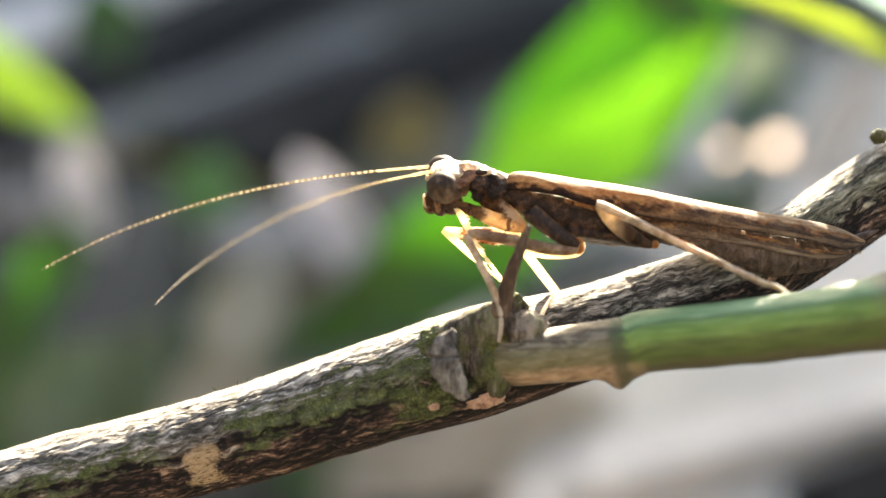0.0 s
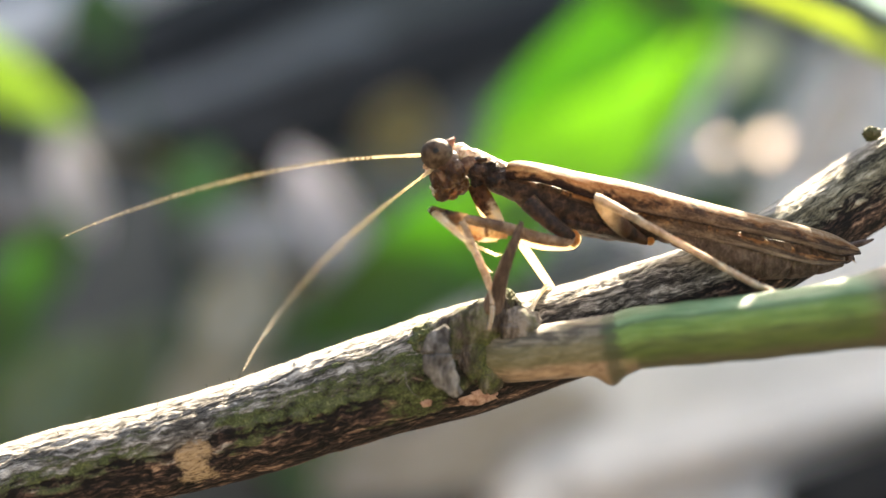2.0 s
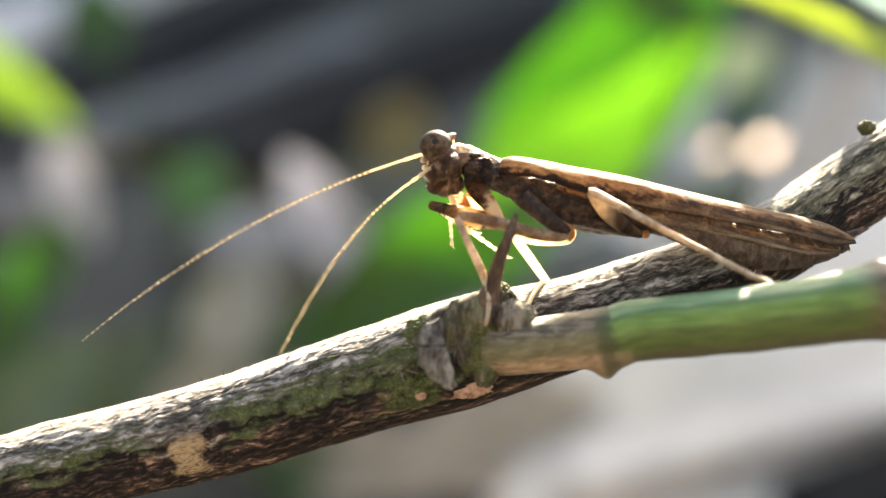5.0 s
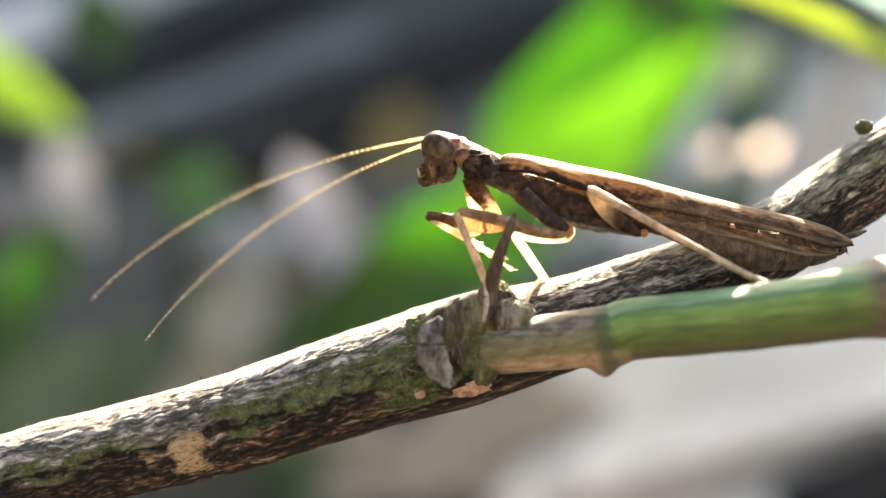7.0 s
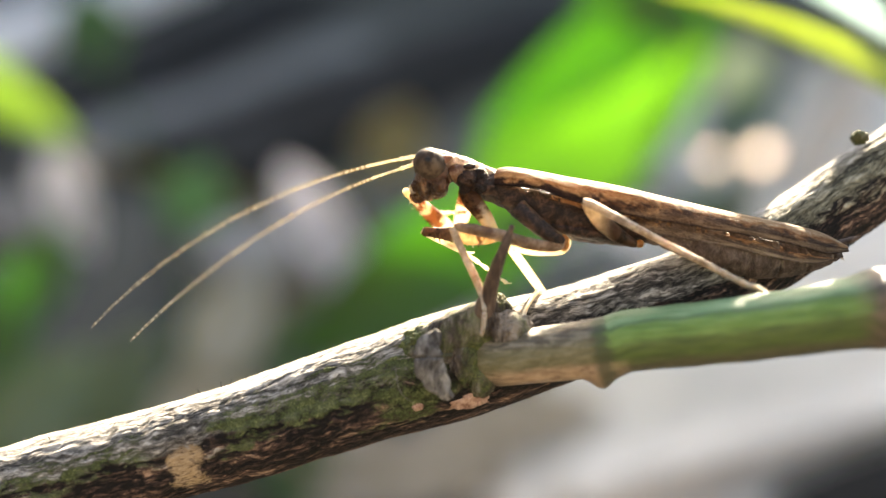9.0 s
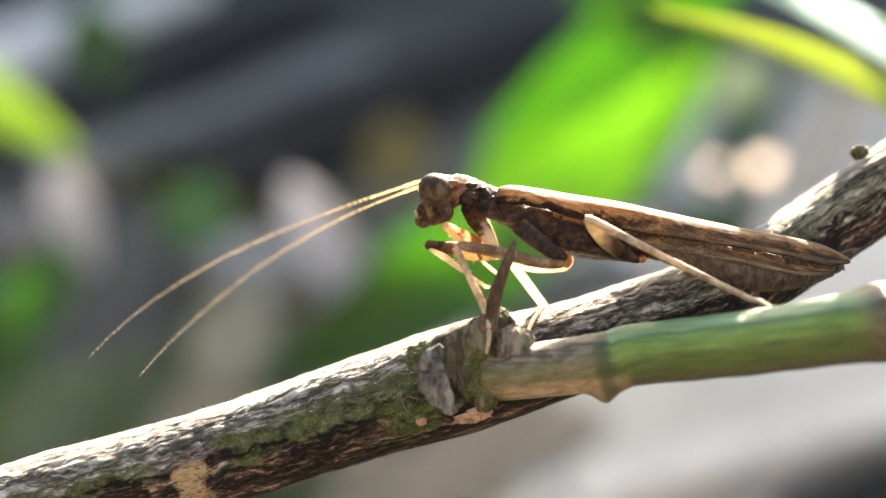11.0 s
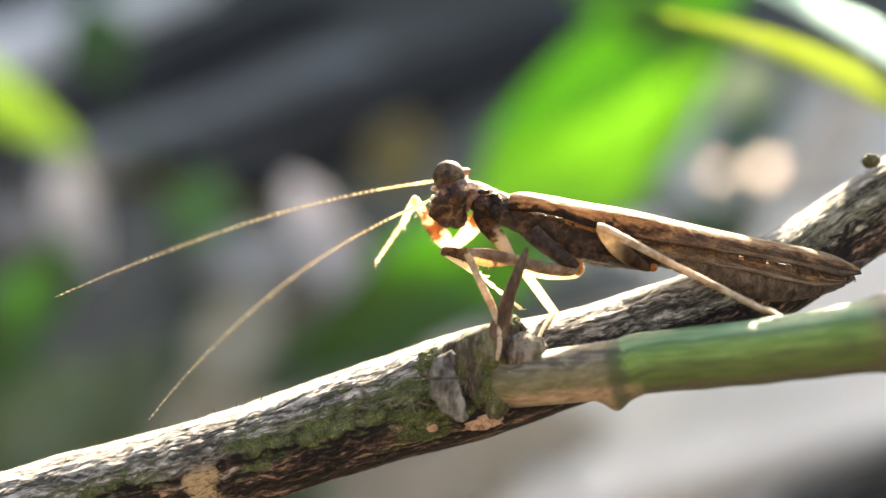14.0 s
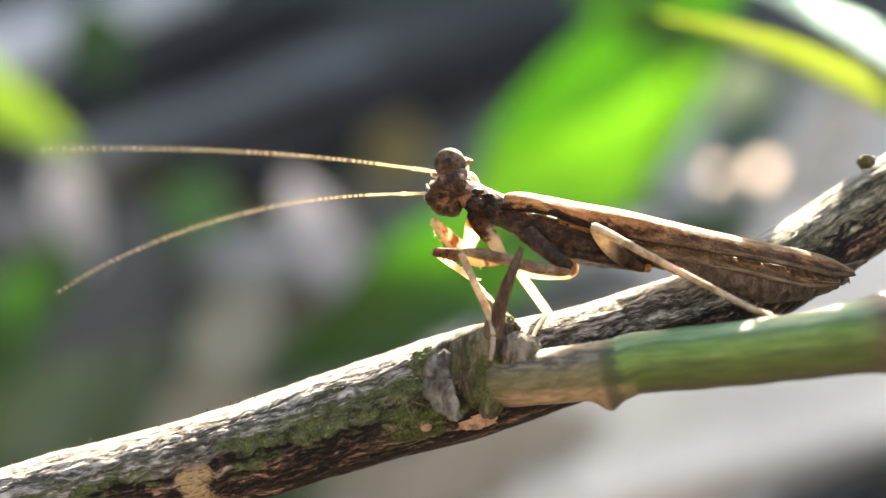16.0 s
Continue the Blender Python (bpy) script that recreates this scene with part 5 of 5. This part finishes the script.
    bend_antenna(far_antenna, [
        (0, -0.16, 2.5, 9.39, 179.70, 11.9, 20.4, -2.8, 8.2),
        (0.3, -0.89, 2.5, 8.77, 163.33, 20.9, 25.0, -10.7, 15.0),
        (0.4, -1.14, 2.5, 8.56, 174.46, 11.9, 39.3, -7.9, 19.8),
        (0.5, -1.38, 2.5, 8.35, 185.63, 4.0, 50.6, -3.3, 23.8),
        (0.9, -1.84, 2.5, 7.66, 218.99, -16.5, 58.4, 0.3, 41.5),
        (1, -1.96, 2.5, 7.49, 227.20, -18.1, 52.6, 4.9, 45.5),
        (1.1, -1.58, 2.5, 7.9, 197.74, 3.7, 68.1, -26.7, 32.8),
        (1.2, -1.33, 2.5, 8.18, 184.94, 19.8, 57.5, -30.0, 26.9),
        (1.4, -0.83, 2.5, 8.72, 196.30, 10.1, 45.5, -13.3, 24.3),
        (1.5, -0.71, 2.5, 8.86, 210.40, -5.2, 38.4, 2.5, 21.1),
        (2, -1.33, 2.5, 8.99, 179.34, 8.2, 47.1, -25.5, 24.3),
        (2.5, -1.74, 2.5, 8.39, 180.01, 26.8, 30.7, -33.3, 19.2),
        (3, -0.77, 2.5, 9.39, 163.27, 20.0, 27.7, -12.2, 15.0),
        (3.5, -0.82, 2.5, 9.45, 169.51, 31.9, 25.0, -19.7, 15.4),
        (4, -0.82, 2.5, 7.86, 203.97, 16.2, 21.0, -11.4, 16.0),
        (6.5, -0.8, 2.5, 10.47, 175.30, 21.3, 34.5, -22.1, 16.0),
        (7, -0.7, 2.5, 10.01, 186.80, 12.2, 55.4, -22.5, 22.5),
        (7.5, -1.5, 2.5, 7.31, 224.33, -8.4, 63.7, -14.2, 36.5),
        (8, -1.49, 2.5, 7.75, 216.67, -0.3, 84.6, -51.5, 39.1),
        (8.5, -0.9, 2.5, 9.77, 184.64, 17.7, 68.3, -37.5, 26.3),
        (11, -0.7, 2.5, 9.23, 194.35, -7.1, 45.6, -0.6, 21.0),
        (11.5, -0.77, 2.5, 8.94, 190.08, 9.7, 40.0, -6.3, 20.6),
        (12, -0.67, 2.5, 9.04, 189.42, 14.4, 39.9, -15.5, 21.6),
        (12.5, -0.76, 2.5, 7.9, 213.51, 3.3, 31.5, -17.6, 23.5),
        (13, -1.23, 2.5, 8.27, 211.18, -1.6, 31.1, -13.6, 21.6),
        (13.5, -1.19, 2.5, 8.75, 207.30, -14.6, 34.4, -4.2, 22.7),
        (14, -0.77, 2.5, 9.74, 184.21, 16.9, 22.2, -18.6, 15.8),
        (14.5, -0.69, 2.5, 9.67, 179.37, 21.4, 34.3, -23.8, 20.0),
        (15, -0.09, 2.5, 9.81, 175.53, 29.0, 16.6, -13.3, 12.8),
        (15.5, -1.45, 2.5, 8.21, 206.86, 22.0, 15.9, -24.4, 17.6),
        (16, -0.3, 2.5, 10.78, 168.94, 1.9, 29.6, -16.9, 15.7)])
    bend_antenna(near_antenna, [
        (0, -1.18, 0.2, 8.64, 183.75, -13.1, 110.2, -45.3, 42.2),
        (0.3, -1.48, 0.2, 7.19, 192.42, -6.3, 94.1, -34.0, 39.2),
        (0.4, -1.58, 0.2, 6.71, 208.43, 0.9, 71.9, -27.3, 36.4),
        (0.5, -1.68, 0.2, 6.23, 224.44, 7.0, 52.0, -21.0, 33.7),
        (0.9, -1.42, 0.2, 6.88, 226.61, -4.1, 47.5, -16.7, 37.7),
        (1, -1.36, 0.2, 7.04, 227.12, -6.3, 45.5, -15.3, 38.7),
        (1.1, -1.02, 0.2, 7.23, 203.66, -1.2, 67.0, -32.0, 36.9),
        (1.2, -0.8, 0.2, 7.36, 193.66, 1.4, 74.7, -38.3, 36.2),
        (1.4, -0.34, 0.2, 7.61, 210.73, -8.5, 59.1, -5.5, 37.2),
        (1.5, -0.23, 0.2, 7.67, 231.96, -22.5, 42.5, 32.8, 38.6),
        (2, -0.47, 0.2, 7.29, 211.54, -13.0, 90.4, -34.1, 48.6),
        (2.5, -1.31, 0.2, 5.42, 222.83, 21.4, 61.5, -52.3, 33.4),
        (3, -0.64, 0.2, 9, 192.09, -7.7, 104.2, -42.0, 38.6),
        (3.5, -0.68, 0.2, 9.17, 191.96, -9.9, 104.8, -36.3, 38.2),
        (4, -0.15, 0.2, 6.67, 223.45, 31.9, 46.7, -45.0, 31.3),
        (6.5, -0.88, 0.2, 8.42, 189.32, 37.9, 74.2, -73.7, 27.9),
        (7, -0.84, 0.2, 9.03, 195.54, 0.9, 90.1, -45.1, 34.2),
        (7.5, -0.74, 0.2, 6.49, 223.29, -10.1, 72.6, -16.6, 41.3),
        (8, -1.3, 0.2, 6.44, 219.27, -12.7, 76.1, -23.7, 43.6),
        (8.5, -1.16, 0.2, 8.76, 193.19, -2.5, 91.6, -48.7, 35.7),
        (11, -0.92, 0.2, 8.41, 193.99, 1.0, 81.4, -40.4, 34.5),
        (11.5, -0.94, 0.2, 8.38, 196.51, -6.2, 66.9, -12.0, 34.1),
        (12, -0.78, 0.2, 8.42, 195.37, -4.6, 70.0, -14.9, 33.7),
        (12.5, -0.08, 0.2, 6.66, 220.37, 11.7, 99.4, -81.0, 42.8),
        (13, -0.39, 0.2, 6.95, 216.76, 8.1, 71.0, -44.9, 38.2),
        (13.5, -0.76, 0.2, 6.93, 205.43, -5.1, 118.9, -77.9, 48.3),
        (14, -0.48, 0.2, 7.85, 198.92, 15.2, 47.8, -25.9, 28.4),
        (14.5, -0.7, 0.2, 8.81, 198.19, 12.8, 65.8, -38.4, 31.8),
        (15, -0.42, 0.2, 7.93, 190.16, 55.8, 13.3, -37.4, 18.8),
        (15.5, -1.06, 0.2, 6.35, 213.62, -4.3, 65.0, -23.4, 40.6),
        (16, -1.58, 0.2, 8.33, 177.28, 11.6, 43.8, -14.1, 22.9)])
    swing_leg(near_foreleg, (5.7, 7.3, 4.6, 5.0), [
        (0, 4.25, 0, 6.39, 319.09, 0, 158.09, 0, 294.09, 0, 305.09, 41),
        (0.3, 4.25, 0, 6.39, 319.09, 0, 158.09, 0, 294.09, 0, 305.09, 41),
        (0.4, 4.13, 0, 6.01, 259.49, 0, 122.49, 15.75, 186.49, -39, 248.49, 10.25),
        (0.5, 4.13, 0, 6.01, 239.62, 0, 110.62, 21, 150.62, -52, 229.62, 0),
        (1, 4.18, 0, 6, 263.58, 0, 130.58, 0, 183.58, -55, 231.58, 0),
        (1.1, 4.18, 0, 6, 277.19, -11.25, 142.39, 0, 239.49, -46.45, 264.99, 11.7),
        (1.2, 3.98, 0, 5.44, 289.29, -21.25, 152.89, 0, 289.19, -38.85, 294.69, 22.1),
        (1.5, 3.98, 0, 5.44, 293.83, -25, 156.83, 0, 307.83, -36, 305.83, 26),
        (2, 4, 0, 5.61, 300.18, -22, 162.18, 0, 317.18, -26, 309.18, 41),
        (2.5, 4, 0, 5.7, 303.9, -25, 168.9, 15, 319.9, -31, 313.9, 41),
        (3, 4.02, 0, 5.84, 305.43, -15, 157.43, 0, 301.43, -51, 313.43, 42),
        (3.5, 4.11, 0, 5.83, 304.06, -20, 156.06, 0, 304.06, -32, 309.06, 55),
        (4, 4.08, 0, 5.92, 303.99, -30, 155.99, 22, 308.99, -11, 316.99, 43),
        (6.5, 4.1, 0, 5.85, 303.33, 0, 175.33, 0, 337.33, 0, 328.33, 10),
        (7, 4, 0, 5.68, 304, -10, 172, 0, 328, 0, 327, 0),
        (7.5, 4.13, 0, 5.89, 301.14, 0, 171.14, 21, 330.14, 0, 329.14, 0),
        (8, 4.18, 0, 5.95, 301.74, -19, 172.74, 20, 326.74, 0, 324.74, 0),
        (8.5, 4.05, 0, 5.94, 303.02, -17, 175.02, 13, 332.02, 0, 323.02, 0),
        (11, 4.15, 0, 6.12, 299.11, -21, 170.11, 19, 321.11, -19, 324.11, 54),
        (11.5, 4.16, 0, 5.97, 299.76, -30, 171.76, 24, 320.76, -13, 320.76, 10),
        (12, 4.13, 0, 6.05, 299.36, -28, 171.36, 25, 320.36, -14, 320.36, 12),
        (12.5, 4.02, 0, 5.97, 304.89, -20, 172.89, 19, 323.89, -21, 319.89, 0),
        (13, 4.06, 0, 5.97, 303.87, -19, 170.87, 22, 323.87, 0, 316.87, 0),
        (13.5, 4.01, 0, 5.96, 303.87, -20, 170.87, 24, 327.87, -14, 317.87, 0),
        (14, 4.08, 0, 6.08, 303.47, -19, 171.47, 22, 324.47, -14, 319.47, 0),
        (14.5, 4.12, 0, 6.14, 301.01, -19, 166.01, 25, 321.01, 0, 318.01, 0),
        (15, 4.01, 0, 6.06, 303.37, -20, 170.37, 25, 316.37, 0, 318.37, 9),
        (15.5, 4.06, 0, 6, 303.64, -22, 174.64, 22, 325.64, -29, 315.64, 0),
        (16, 4.07, 0, 6.07, 301.56, -23, 172.56, 22, 322.56, 0, 312.56, 0)])
    swing_leg(far_foreleg, (5.7, 7.3, 4.6, 5.0), [
        (0, 4.73, 3.5, 6.63, 304.09, 0, 173.09, 0, 314.09, 0, 318.09, -50),
        (0.3, 4.73, 3.5, 6.63, 304.09, 0, 173.09, 0, 314.09, 0, 318.09, -50),
        (0.4, 4.61, 3.5, 6.26, 251.24, 0, 130.74, -22.5, 185.49, 41.25, 251.74, -12.5),
        (0.5, 4.61, 3.5, 6.26, 233.62, 0, 116.62, -30, 142.62, 55, 229.62, 0),
        (1, 4.66, 3.5, 6.25, 267.58, 0, 148.58, -55, 318.58, 36, 315.58, -55),
        (1.1, 4.66, 3.5, 6.25, 265, 0, 168, -10, 285, 10, 270, -10),
        (1.2, 4.66, 3.5, 6.25, 262, 0, 195, 0, 278, 0, 283, 0),
        (1.3, 4.66, 3.5, 6.25, 270, 5, 205, -10, 290, 10, 300, -20),
        (1.5, 4.45, 3.5, 5.71, 283.83, 19, 162.83, -38, 326.83, 37, 343.83, -55),
        (2, 4.47, 3.5, 5.87, 287.18, 21, 161.18, -42, 317.18, 42, 335.18, -55),
        (2.5, 4.47, 3.5, 5.96, 238.9, 31, 122.9, -13, 286.9, 55, 312.9, -55),
        (3, 4.5, 3.5, 6.09, 294.43, 0, 134.43, -44, 296.43, 9, 284.43, -55),
        (3.5, 4.59, 3.5, 6.09, 293.06, 10, 134.06, -43, 296.06, 0, 283.06, -55),
        (4, 4.56, 3.5, 6.17, 291.99, 24, 141.99, -47, 298.99, 25, 297.99, -55),
        (6.5, 4.57, 3.5, 6.1, 242.33, 45, 108.33, -44, 146.33, 55, 239.33, 0),
        (7, 4.47, 3.5, 5.94, 275, 24, 167, -54, -31, 16, 329, -55),
        (7.5, 4.61, 3.5, 6.14, 273.14, 20, 169.14, -55, -30.86, 18, 331.14, -54),
        (8, 4.66, 3.5, 6.2, 273.74, 29, 168.74, -55, -31.26, 20, 327.74, -55),
        (8.5, 4.53, 3.5, 6.19, 247.02, 34, 136.02, -25, -38.98, 47, 360.02, -49),
        (11, 4.62, 3.5, 6.36, 296.11, 19, 150.11, -34, -45.89, 27, 315.11, -55),
        (11.5, 4.64, 3.5, 6.22, 298.76, 33, 147.76, -43, -56.24, 35, 307.76, -54),
        (12, 4.61, 3.5, 6.3, 296.36, 32, 145.36, -42, -58.64, 30, 307.36, -54),
        (12.5, 4.49, 3.5, 6.22, 273.89, 46, 140.89, -55, -46.11, 44, 317.89, -55),
        (13, 4.54, 3.5, 6.22, 231.87, 40, 141.87, -30, -77.13, 55, 333.87, -55),
        (13.5, 4.48, 3.5, 6.21, 219.87, 47, 113.87, -49, -119.13, 55, 231.87, 0),
        (14, 4.56, 3.5, 6.33, 225.47, 34, 126.47, -31, -122.53, 55, 235.47, -11),
        (14.5, 4.6, 3.5, 6.38, 238.01, 38, 141.01, -55, -84.99, 36, 271.01, 0),
        (15, 4.49, 3.5, 6.31, 252.37, 42, 136.37, -53, -54.63, 49, 334.37, -55),
        (15.5, 4.54, 3.5, 6.25, 227.64, 49, 121.64, -31, -79.36, 39, 260.64, -48),
        (16, 4.55, 3.5, 6.31, 252.56, 42, 134.56, -51, -57.44, 45, 334.56, -55)])


motions()
